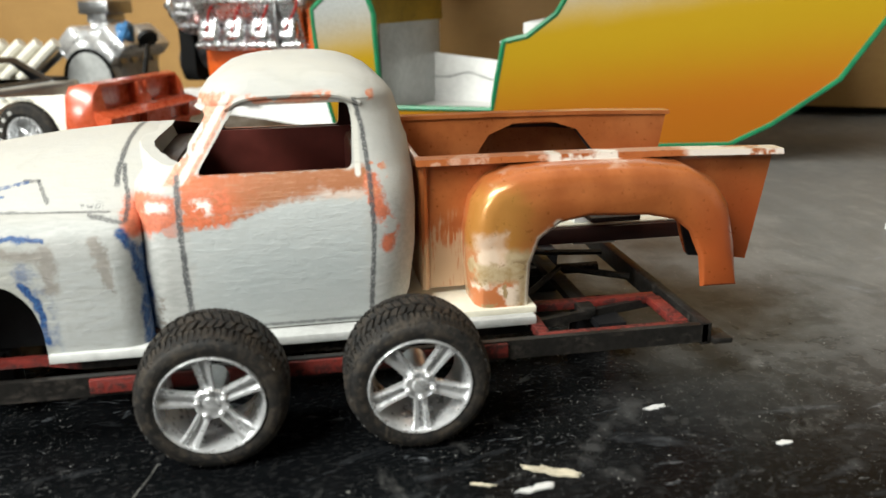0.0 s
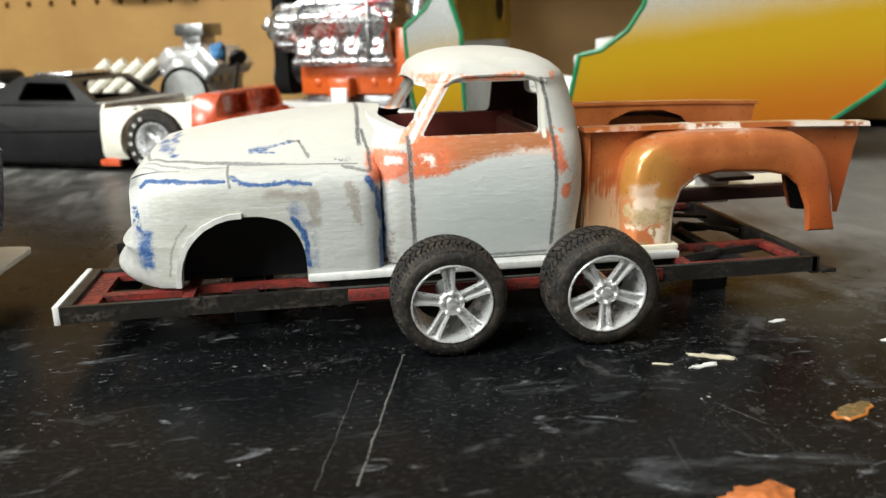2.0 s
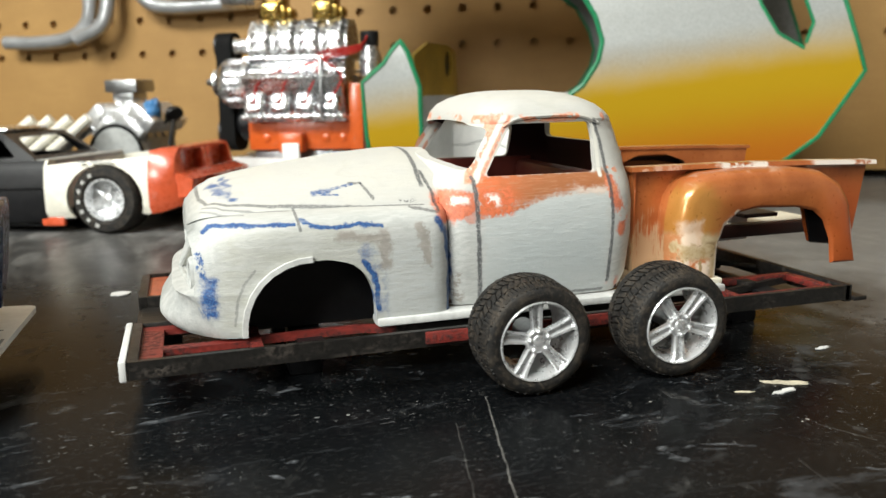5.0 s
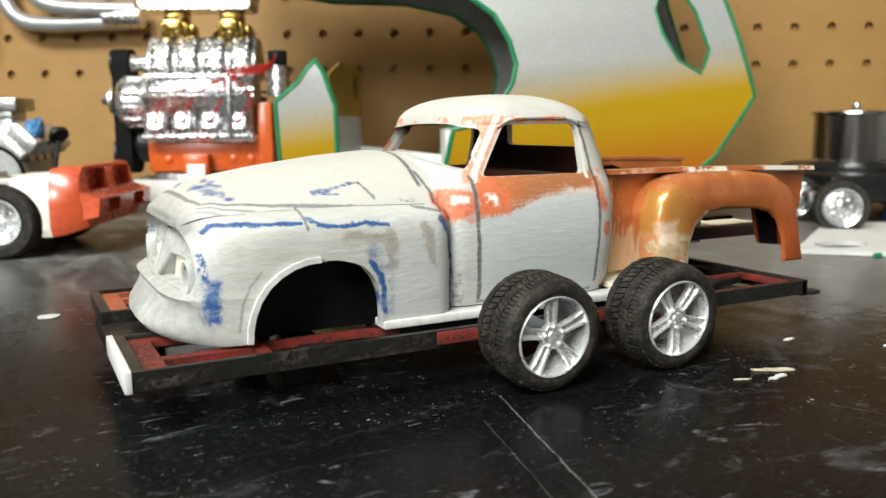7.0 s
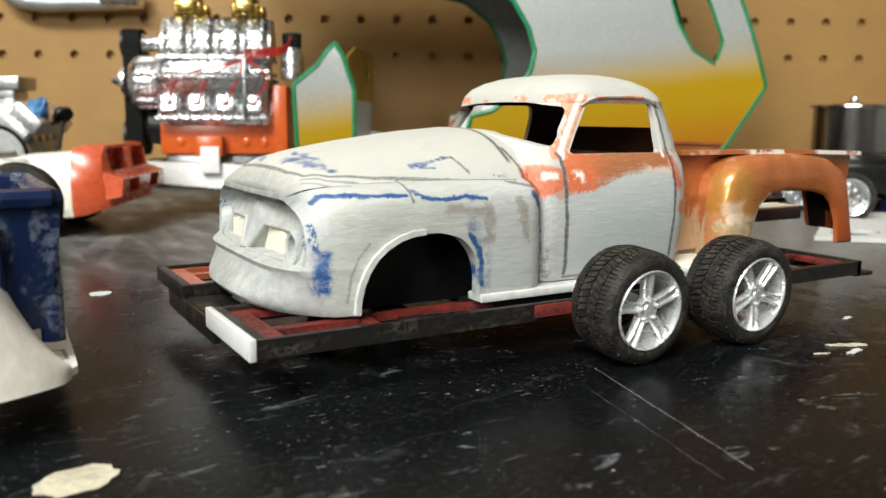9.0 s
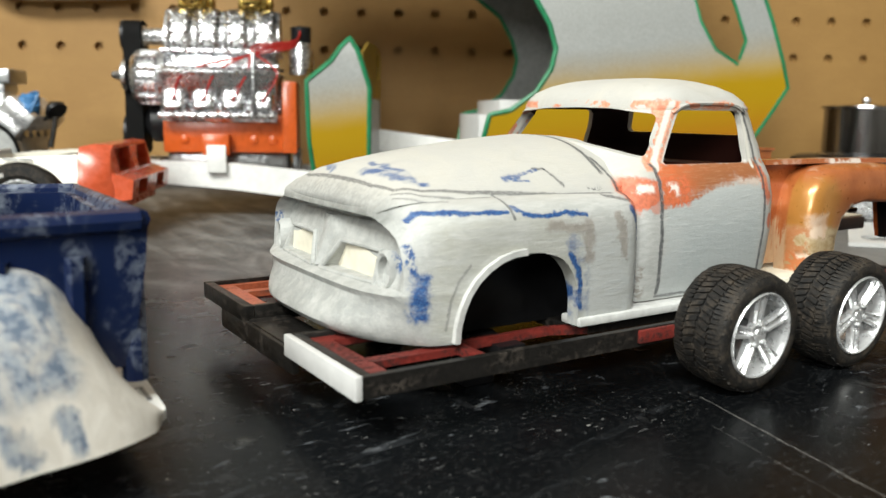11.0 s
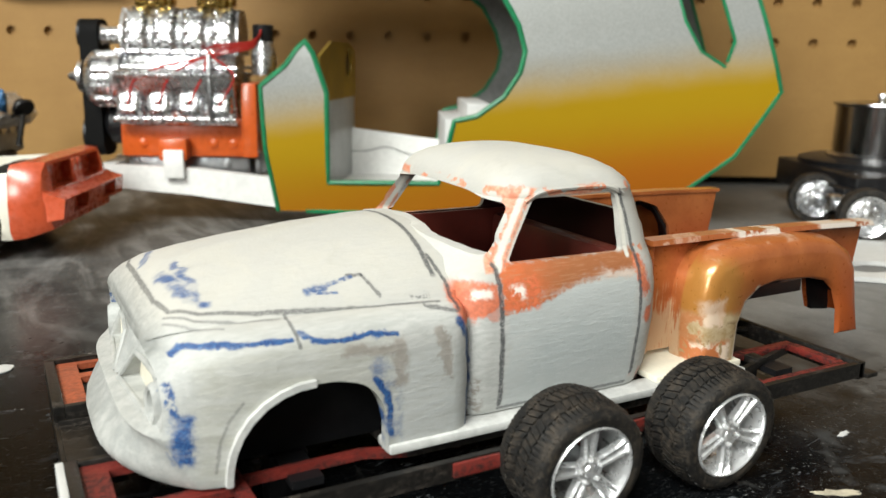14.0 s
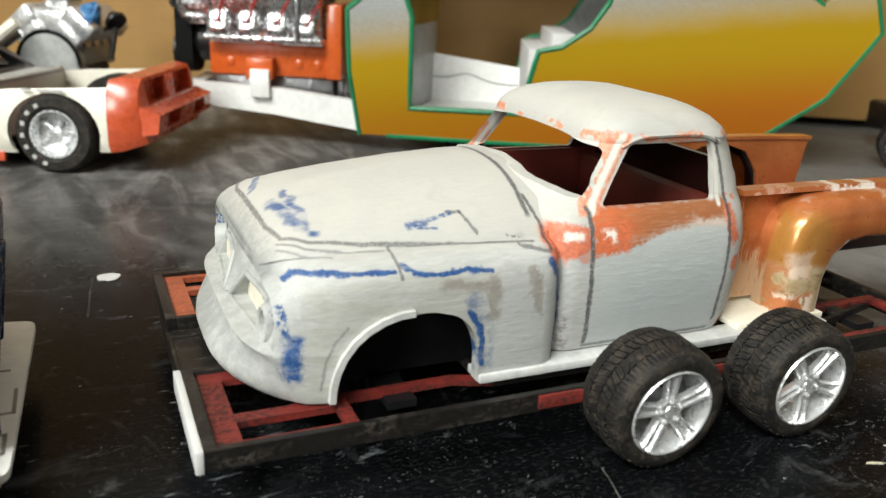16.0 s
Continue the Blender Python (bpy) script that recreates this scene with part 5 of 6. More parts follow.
def build_dragster():
    root = thing("model_dragster_body", DRAG, "large silver and yellow fade model dragster body with green edges", "model dragster")

    def hull(d):
        rings = []
        zs = [0.002, 0.012, 0.035, 0.060, 0.085, 0.110, 0.130, 0.150, 0.175, 0.200, 0.222, 0.238, 0.246]
        for x in (-0.09, 0.30):
            near = [Vector((x, 0.038 - drag_half(z) + d, z - (d if z > 0.22 else 0) - (0.02 if d and z < 0.01 else 0))) for z in zs]
            far = [Vector((x, 0.038 + drag_half(z) - d, z - (d if z > 0.22 else 0) - (0.02 if d and z < 0.01 else 0))) for z in reversed(zs)]
            rings.append(near + far)
        b = loft(rings)
        if d:
            for v in b.verts:
                v.co.x += -0.02 if v.co.x < 0 else 0.02
        return b

    inner = hull(0.0016)
    tree = BVHTree.FromBMesh(inner)
    bm = carve(hull(0.0), [inner, prism(DRAG_HOLE, "y", -0.05, 0.12)])
    bm = carve(bm, [prism(DRAG_SIDE, "y", -0.05, 0.12)], "INTERSECT")
    bm = carve(bm, [block(-0.05, 0.0300, 0.045, 0.12, 0.0260, 0.1000)])
    paint_inside(bm, lambda c: tree.find_nearest(c)[3] < 3e-5, 1)
    part("shell", bm, [FADE, GREYIN], root, "silver to yellow faded shell", 25)

    def edge(points, far):
        out = []
        for p, q in zip(points, points[1:]):
            for k in range(5):
                x, z = p[0] + (q[0] - p[0]) * k / 5, p[1] + (q[1] - p[1]) * k / 5
                hw = drag_half(z)
                out.append((x, 0.038 + (hw - 0.0006 if far else -hw + 0.0006), z))
        return out

    for far in (False, True):
        part("edge_trim", tube(edge(DRAG_SIDE[10 if far else 0:23], far), 0.0014, 6), GREEN, root, "green painted edge")
        part("edge_trim", tube(edge(DRAG_SIDE[24:] + DRAG_SIDE[:1], far), 0.0014, 6), GREEN, root, "green painted edge")
        part("edge_trim", tube(edge(DRAG_HOLE + DRAG_HOLE[:1], far), 0.0010, 6), GREEN, root, "green painted edge")
    # cowl with instrument panel
    slant = pose(0.0235, 0, 0, 0, 0, -9.5)
    dash = moved(prism([(-0.006, 0.0640), (-0.005, 0.0860), (0.020, 0.0935), (0.056, 0.0935), (0.074, 0.0900), (0.076, 0.0640)], "x", -0.0009, 0.0009), slant)
    hole = moved(lathe([(0.0080, -0.01), (0.0080, 0.01)], 20), slant @ pose(0, 0.0580, 0.0825, 0, 0, 90))
    part("dash_panel", carve(dash, [hole]), GOLDP, root, "gold instrument panel with a round hole")
    # Black disc behind the hole stands in for its shaded inside.
    part("dash_hole_shade", moved(lathe([(0.0086, -0.0005), (0.0086, 0.0005)], 20), slant @ pose(-0.0018, 0.0580, 0.0825, 0, 0, 90)), SATIN, root)
    part("knee_panel", moved(block(-0.0008, 0.0008, 0.0045, 0.072, 0.0120, 0.0645, 0.0003), slant), SILVERP, root)
    # white interior tray and seat back
    part("interior_floor", loft([[Vector((x, 0.0035, z)), Vector((x, 0.0725, z)), Vector((x, 0.0725, z - 0.0015)), Vector((x, 0.0035, z - 0.0015))] for x, z in ((0.0220, 0.0200), (0.0900, 0.0200))]), WHITE, root, "white styrene tray")
    part("interior_side", prism([(0.0225, 0.0180), (0.0225, 0.0480), (0.0860, 0.0400), (0.0960, 0.0180)], "y", 0.0640, 0.0655), WHITE, root, "white styrene side panel")
    part("panel_line", tube(smooth_path([(0.0230, 0.0636, 0.0340), (0.0420, 0.0636, 0.0330), (0.0550, 0.0636, 0.0355), (0.0700, 0.0636, 0.0310), (0.0900, 0.0636, 0.0300)]), 0.0003, 5), GREYIN, root)
    part("seat_step", join(block(0.0850, 0.0980, 0.0035, 0.074, 0.0190, 0.0560, 0.0006), block(0.0960, 0.1080, 0.0035, 0.074, 0.0190, 0.0640, 0.0006)), PAPER, root, "white stepped seat base")
    # chassis rails
    for y0, y1 in ((0.0100, 0.0160), (0.0660, 0.0600)):
        s = 1 if y1 > y0 else -1
        rings = []
        for x, y, z0, z1 in ((0.0900, y0 - s * 0.004, 0.0086, 0.0220), (0.0000, y0 - s * 0.002, 0.0095, 0.0245), (-0.0450, y0 + s * 0.002, 0.0150, 0.0290), (-0.0960, y1, 0.0190, 0.0300)):
            rings.append([Vector((x, y, z0)), Vector((x, y, z1)), Vector((x, y + s * 0.006, z1)), Vector((x, y + s * 0.006, z0))])
        part("chassis_rail", loft(rings), WHITE, root, "white styrene chassis rail")
    part("rail_cross", block(-0.0960, -0.0880, 0.0160, 0.0600, 0.0190, 0.0290, 0.0005), WHITE, root)
    for x in (0.050, 0.160):
        part("support_block", block(x - 0.006, x + 0.006, 0.0200, 0.0560, 0.0, 0.0190, 0.001), DARKGAP, root)
    part("support_plate", block(0.0450, 0.1700, 0.0100, 0.0660, 0.0060, 0.0082, 0.0005), DARKGAP, root)
    return root


def build_big_engine():
    root = thing("model_engine", DRAG @ pose(-0.052, 0.036, 0), "chrome supercharged model engine with an orange block", "model engine")
    # block and pan
    ob = part("engine_block", join(block(-0.0290, 0.0380, -0.0170, 0.0170, 0.0340, 0.0540, 0.0012), block(0.0330, 0.0410, -0.0200, 0.0200, 0.0340, 0.0720, 0.0010)), ORANGE, root, "orange painted engine block")
    for x in (-0.018, 0.004, 0.018, 0.028):
        part("block_boss", moved(lathe([(0.0024, 0.0), (0.0024, -0.0008), (0.0018, -0.0012)], 16), pose(x, -0.0168, 0.0410)), ORANGE, ob)
    part("oil_pan", join(block(-0.0280, 0.0360, -0.0120, 0.0120, 0.0215, 0.0342, 0.0020), block(0.0380, 0.0420, -0.0130, 0.0130, 0.0240, 0.0360, 0.0010)), STEEL, root, "dull metal oil pan")
    part("engine_mount", block(-0.0080, 0.0060, -0.0260, -0.0160, 0.0330, 0.0440, 0.0008), ORANGE, root, "orange engine mount")
    part("mount_bracket", block(-0.0055, 0.0045, -0.0275, -0.0235, 0.0240, 0.0385, 0.0005), WHITE, root, "white mount bracket")
    # cylinder heads and covers, both banks
    for s in (-1, 1):
        tilt = pose(0, 0, 0, -s * 24, 0, 0)
        head = block(-0.0290, 0.0310, -0.0060, 0.0060, -0.0130, 0.0120, 0.0010)
        hd = part("cylinder_head", moved(head, pose(0, s * 0.0165, 0.0640) @ tilt), CHROME, root, "chrome cylinder head")
        cover = join(block(-0.0285, 0.0305, -0.0075, -0.0045, -0.0020, 0.0140, 0.0012), block(-0.0280, 0.0300, -0.0085, -0.0060, 0.0105, 0.0130, 0.0008))
        part("valve_cover", moved(cover, pose(0, s * 0.0165, 0.0675) @ (tilt if s < 0 else pose(0, 0, 0, -24, 0, 180))), CHROME, hd)
        for i in range(4):
            x = -0.0215 + 0.0150 * i
            boss = moved(lathe([(0.0042, 0.0), (0.0042, -0.0016), (0.0024, -0.0026), (0.0012, -0.0026)], 16), pose(x, s * 0.0240, 0.0600, -s * 20, 0, 0 if s < 0 else 180))
            part("spark_boss", boss, CHROME, hd)
            for k in (-1, 1):
                part("head_bolt", moved(lathe([(0.0011, 0.0), (0.0011, -0.0016), (0.0006, -0.0020)], 8), pose(x + k * 0.0055, s * 0.0236, 0.0560, 0, 0, 0 if s < 0 else 180)), CHROME, hd)
    part("intake_manifold", block(-0.0270, 0.0300, -0.0140, 0.0140, 0.0700, 0.0870, 0.0020), CHROME, root)
    # blower with ribs
    prof = [(0.0150, 0.0865), (0.0160, 0.0920), (0.0150, 0.0990), (0.0110, 0.1050), (0.0070, 0.1085), (-0.0070, 0.1085), (-0.0110, 0.1050), (-0.0150, 0.0990), (-0.0160, 0.0920), (-0.0150, 0.0865)]
    case = part("blower_case", prism(prof, "x", -0.0270, 0.0320), CHROME, root, "chrome finned supercharger", 25)
    for i in range(4):
        x = -0.0190 + 0.0145 * i
        rings = []
        for dx, k in ((-0.0066, 1.0), (-0.0058, 1.08), (-0.0030, 1.13), (0.0030, 1.13), (0.0058, 1.08), (0.0066, 1.0)):
            rings.append([Vector((x + dx, a * k, 0.0872 + (b - 0.0872) * (0.94 + 0.10 * (k - 1) / 0.13))) for a, b in prof])
        part("blower_rib", loft(rings), CHROME, case, "bulged chrome casing segment", 50)
        for s in (-1, 1):
            for dx in (-0.0034, 0.0034):
                for z, y in ((0.0915, 0.0178), (0.0965, 0.0172), (0.1015, 0.0150)):
                    part("casing_stud", moved(lathe([(0.0017, 0.0010), (0.0016, -0.0008), (0.0008, -0.0014), (0.0002, -0.0015)], 8), pose(x + dx, s * y, z, 0, 0, 0 if s < 0 else 180)), CHROME, case)
    for s in (-1, 1):
        for z, y, r in ((0.0868, 0.0175, 0.0011), (0.0792, 0.0212, 0.0010), (0.0755, 0.0225, 0.0012)):
            part("flange_bar", tube([(-0.0285, s * y, z), (0.0320, s * y, z)], r, 8), CHROME, case)
        part("head_flange", block(-0.0295, 0.0315, s * 0.0215, s * 0.0262, 0.0520, 0.0548, 0.0007), CHROME, root, "chrome flange along the head")
        for i in range(11):
            part("flange_bolt", moved(lathe([(0.0012, 0.0010), (0.0012, -0.0010), (0.0005, -0.0015)], 8), pose(-0.0270 + 0.0056 * i, s * 0.0262, 0.0535, 0, 0, 0 if s < 0 else 180)), CHROME, root)
        for i in range(4):
            x = -0.0215 + 0.0150 * i
            part("port_frame", moved(block(-0.0062, 0.0062, -0.0030, 0.0030, -0.0058, 0.0060, 0.0028, 4), pose(x, s * 0.0238, 0.0610, -s * -14, 0, 0)), CHROME, root, "raised chrome exhaust port")
    for z in (0.0875, 0.1065):
        for i in range(8):
            for s in (-1, 1):
                part("case_bolt", moved(lathe([(0.0011, 0.0), (0.0011, -0.0020), (0.0005, -0.0024)], 8), pose(-0.0235 + 0.0074 * i, s * (0.0165 if z < 0.09 else 0.0105), z, 0, 0, 0 if s < 0 else 180)), CHROME, case)
    for i, x in enumerate((-0.0130, 0.0180)):
        cb = part("carburettor", join(block(x - 0.0075, x + 0.0075, -0.0090, 0.0090, 0.1090, 0.1170, 0.0012), block(x - 0.0060, x + 0.0060, -0.0075, 0.0075, 0.1170, 0.1240, 0.0015)), GOLD, root, "gold plated carburettor")
        part("fuel_bowl", block(x - 0.0050, x + 0.0050, -0.0130, -0.0088, 0.1110, 0.1180, 0.0014), GOLD, cb)
        part("fuel_bowl", block(x + 0.0072, x + 0.0105, -0.0060, 0.0060, 0.1100, 0.1160, 0.0014), GOLD, cb)
    part("air_scoop", prism(round_poly([(-0.0300, 0.1235), (0.0300, 0.1235), (0.0320, 0.1380), (-0.0360, 0.1420)], 0.003), "y", -0.0130, 0.0130), CHROME, root, "polished air scoop over the carburettors")
    # toothed belt drive in front
    loop = round_poly([(-0.0095, 0.1030), (0.0095, 0.1030), (0.0110, 0.0330), (-0.0110, 0.0330)], 0.008, 6)
    part("drive_belt", prism(loop, "x", -0.0490, -0.0400), BELT, root, "black blower drive belt")
    for z, r in ((0.0950, 0.0080), (0.0440, 0.0095)):
        part("pulley", moved(lathe([(r, -0.0020), (r, 0.0040), (r * 0.6, 0.0050), (r * 0.3, 0.0050)], 24), pose(-0.0490, 0, z, 0, 0, -90)), SATIN, root)
    part("snout", moved(lathe([(0.0065, 0.0), (0.0045, 0.0040), (0.0045, 0.0130), (0.0075, 0.0160)], 20), pose(-0.0420, 0, 0.0950, 0, 0, -90)), CHROME, root)
    pump = moved(lathe([(0.0080, -0.0020), (0.0135, 0.0), (0.0140, 0.0030), (0.0125, 0.0045), (0.0125, 0.0130), (0.0140, 0.0145), (0.0120, 0.0170), (0.0050, 0.0180)], 28), pose(-0.0260, -0.0130, 0.0730, 0, 0, 90))
    part("alternator", pump, CHROME, root, "chrome generator on the front")
    part("alternator_fan", moved(lathe([(0.0080, 0.0), (0.0080, 0.0020), (0.0030, 0.0040), (0.0015, 0.0080)], 20), pose(-0.0465, -0.0120, 0.0740, 0, 0, 90)), CHROME, root)
    for i in range(11):
        a = 2 * math.pi * i / 11
        part("alternator_rib", tube([(-0.0300, -0.0130 + 0.0132 * math.cos(a), 0.0730 + 0.0132 * math.sin(a)), (-0.0395, -0.0130 + 0.0132 * math.cos(a), 0.0730 + 0.0132 * math.sin(a))], 0.0011, 6), CHROME, root)
    part("lower_pump", moved(lathe([(0.0110, 0.0), (0.0110, 0.0070), (0.0060, 0.0110)], 20), pose(-0.0290, -0.0020, 0.0500, 0, 0, 90)), SATIN, root)
    # magneto with red leads
    mag = part("magneto", moved(lathe([(0.0065, 0.0), (0.0065, 0.0120), (0.0050, 0.0150), (0.0050, 0.0180)], 18), pose(0.0430, -0.004, 0.0760, 90, 0, 0)), CHROME, root, "chrome magneto")
    part("magneto_cap", moved(lathe([(0.0052, 0.0), (0.0055, 0.0080), (0.0045, 0.0085)], 18), pose(0.0430, -0.004, 0.0930, 90, 0, 0)), SATIN, mag, "black distributor cap")
    for i in range(4):
        x = -0.0215 + 0.0150 * i
        path = smooth_path([(0.0430, -0.006, 0.1005), (0.0400, -0.018, 0.0900 + 0.001 * i), (0.0240 - 0.002 * i, -0.0235, 0.0860 + 0.0008 * i), (x + 0.008, -0.0275, 0.0760), (x, -0.0272, 0.0610)], 6)
        part("ignition_lead", tube(path, 0.00055, 6), WIRE, root, "red ignition lead")
    part("lead_clamp", block(0.0185, 0.0205, -0.0290, -0.0240, 0.0540, 0.0860, 0.0005), STEEL, root)
    return root


# ---------------------------------------------------------------- the racing car shell behind the truck
CAR = pose(-0.1104, 0.2768, 0, 0, 0, WALL_TURN)


def build_race_car():
    root = thing("model_race_car", CAR, "ivory, red and black model racing car body on wide wheels", "model car")
    Wc = 0.080
    # side profile stations: x, low z, top z, inset of the top
    def section(x, zl, zt, inset, w0=0.0, w1=Wc):
        return [Vector((x, w0 + 0.002, zl)), Vector((x, w0, zl + 0.004)), Vector((x, w0, (zl + zt) * 0.5)), Vector((x, w0 + inset * 0.4, zt - 0.004)), Vector((x, w0 + inset, zt)),
                Vector((x, w1 - inset, zt)), Vector((x, w1 - inset * 0.4, zt - 0.004)), Vector((x, w1, (zl + zt) * 0.5)), Vector((x, w1, zl + 0.004)), Vector((x, w1 - 0.002, zl))]

    arch = ellipse(0.0030, 0.0170, 0.0200, 0.0175, 32)
    mid = loft([section(x, zl, zt, 0.004) for x, zl, zt in ((-0.0285, 0.0075, 0.0365), (-0.0150, 0.0080, 0.0380), (0.0050, 0.0090, 0.0392), (0.0200, 0.0100, 0.0400), (0.0262, 0.0100, 0.0405))])
    bay = block(-0.0270, 0.0400, 0.0024, Wc - 0.0024, 0.0060, 0.0600)
    part("front_body", carve(mid, [bay, prism(arch, "y", -0.01, 0.03), prism(arch, "y", Wc - 0.03, Wc + 0.01)]), IVORY, root, "ivory front body panel")
    nose = loft([section(0.0262, 0.0100, 0.0408, 0.005), section(0.0320, 0.0110, 0.0420, 0.006), section(0.0385, 0.0130, 0.0415, 0.008, 0.002, Wc - 0.002), section(0.0415, 0.0140, 0.0290, 0.008, 0.004, Wc - 0.004)])
    cuts = [block(0.0345, 0.0700, 0.010, 0.036, 0.0300, 0.0400), block(0.0345, 0.0700, 0.044, 0.070, 0.0300, 0.0400)]
    ns = part("nose", carve(nose, cuts), NOSERED, root, "red-orange nose with two square intakes")
    bump = loft([[Vector((x, 0.003 + k, z)) for x, z in ((0.0375, 0.0170), (0.0470, 0.0190), (0.0480, 0.0270), (0.0395, 0.0300))] for k in (0.0, Wc - 0.006)])
    part("nose_lip", carve(bump, [block(0.0430, 0.0700, 0.014, 0.030, 0.0200, 0.0265), block(0.0430, 0.0700, 0.050, 0.066, 0.0200, 0.0265)]), NOSERED, ns)
    for y in (0.037, 0.043):
        part("intake_rib", block(0.0360, 0.0402, y - 0.0015, y + 0.0015, 0.0295, 0.0400, 0.0004), NOSERED, ns)
    part("rocker", block(-0.0320, -0.0200, 0.0012, 0.0040, 0.0040, 0.0085, 0.0006), NOSERED, root)
    # black rear body with a cabin
    rear = loft([section(x, zl, zt, 0.005) for x, zl, zt in ((-0.0287, 0.0060, 0.0362), (-0.0700, 0.0050, 0.0350), (-0.1200, 0.0050, 0.0350), (-0.1500, 0.0070, 0.0370), (-0.1650, 0.0120, 0.0360))])
    arch2 = ellipse(-0.1250, 0.0170, 0.0210, 0.0185, 32)
    part("rear_body", carve(rear, [block(-0.1050, -0.0360, 0.0070, Wc - 0.0070, 0.0120, 0.0600), prism(arch2, "y", -0.01, 0.03), prism(arch2, "y", Wc - 0.03, Wc + 0.01)]), SATIN, root, "glossy black rear body")
    part("body_crease", tube([(-0.0290, -0.0002, 0.0232), (-0.0900, -0.0002, 0.0220), (-0.1600, 0.0010, 0.0240)], 0.0007, 6), SATIN, root)
    cab = loft([[Vector((x, y, z)) for y, z in ((0.006 + i, 0.0350), (0.010 + i, z1), (Wc - 0.010 - i, z1), (Wc - 0.006 - i, 0.0350))] for x, z1, i in ((-0.0380, 0.0365, 0.0), (-0.0560, 0.0490, 0.004), (-0.0880, 0.0500, 0.005), (-0.1180, 0.0370, 0.002))])
    hollow = loft([[Vector((x, y, z)) for y, z in ((0.009 + i, 0.0300), (0.0125 + i, z1), (Wc - 0.0125 - i, z1), (Wc - 0.009 - i, 0.0300))] for x, z1, i in ((-0.0400, 0.0345, 0.0), (-0.0570, 0.0475, 0.004), (-0.0870, 0.0485, 0.005), (-0.1150, 0.0350, 0.002))])
    win = round_poly([(-0.0480, 0.0372), (-0.0580, 0.0465), (-0.0840, 0.0470), (-0.0900, 0.0372)], 0.002)
    screen = round_poly([(0.014, 0.0375), (0.020, 0.0470), (Wc - 0.020, 0.0470), (Wc - 0.014, 0.0375)], 0.002)
    part("cabin", carve(cab, [hollow, prism(win, "y", -0.02, 0.10), prism(screen, "x", -0.0575, -0.0300)]), SATIN, root, "black cabin with open windows")
    part("roof_crest", block(-0.0860, -0.0600, 0.022, 0.058, 0.0496, 0.0520, 0.0012), CHROME, root)
    part("cowl_plate", prism([(-0.0420, 0.010), (-0.0270, 0.010), (-0.0240, 0.070), (-0.0420, 0.070)], "z", 0.0345, 0.0362), SILVERP, root)
    part("undertray", block(-0.1500, 0.0250, 0.0180, Wc - 0.0180, 0.0080, 0.0110, 0.0010), SATIN, root)
    part("ground_plate", block(-0.1550, -0.0320, 0.0100, Wc - 0.0100, 0.0020, 0.0055, 0.0005), SATIN, root)
    # maker's script and rim highlights stay plain bars
    for i, w in enumerate((0.0040, 0.0060, 0.0050)):
        part("side_script", block(-0.0090 + 0.0065 * i, -0.0090 + 0.0065 * i + w, -0.0003, 0.0002, 0.0352, 0.0362), LETTER, root)
    for x, y, f in ((0.0030, 0.0010, 1), (0.0030, Wc - 0.0010, -1), (-0.1250, 0.0010, 1), (-0.1250, Wc - 0.0010, -1)):
        R = 0.0172
        m = pose(x, y, R, 0, 0, 0 if f > 0 else 180)
        ty = part("wheel", moved(lathe([(0.0100, 0.0), (0.0120, -0.0016), (0.0155, -0.0014), (0.0168, 0.0000), (R, 0.0020), (R, 0.0150), (0.0165, 0.0170), (0.0100, 0.0170)], 40, closed=False), m), RUBBER, root, "wide black racing slick")
        part("rim", moved(lathe([(0.0102, 0.0), (0.0104, -0.0012), (0.0096, -0.0012), (0.0088, 0.0040), (0.0050, 0.0060), (0.0030, 0.0050), (0.0028, 0.0010), (0.0004, 0.0005)], 32, closed=False), m), ALLOY, ty, "polished deep rim")
        for k in range(5):
            a = 2 * math.pi * k / 5
            part("rim_spoke", moved(tube([(0.0025 * math.cos(a), 0.0030, 0.0025 * math.sin(a)), (0.0086 * math.cos(a), 0.0036, 0.0086 * math.sin(a))], 0.0009, 6), m), ALLOY, ty)
        for k in range(7):
            a = radians(200 + 22 * k)
            b = block(-0.0009, 0.0009, -0.0018, -0.0012, 0.0126, 0.0143)
            part("tyre_letter", moved(b, m @ pose(0, 0, 0, 0, math.degrees(a), 0)), LETTER, ty, "white lettering bar")
    return root


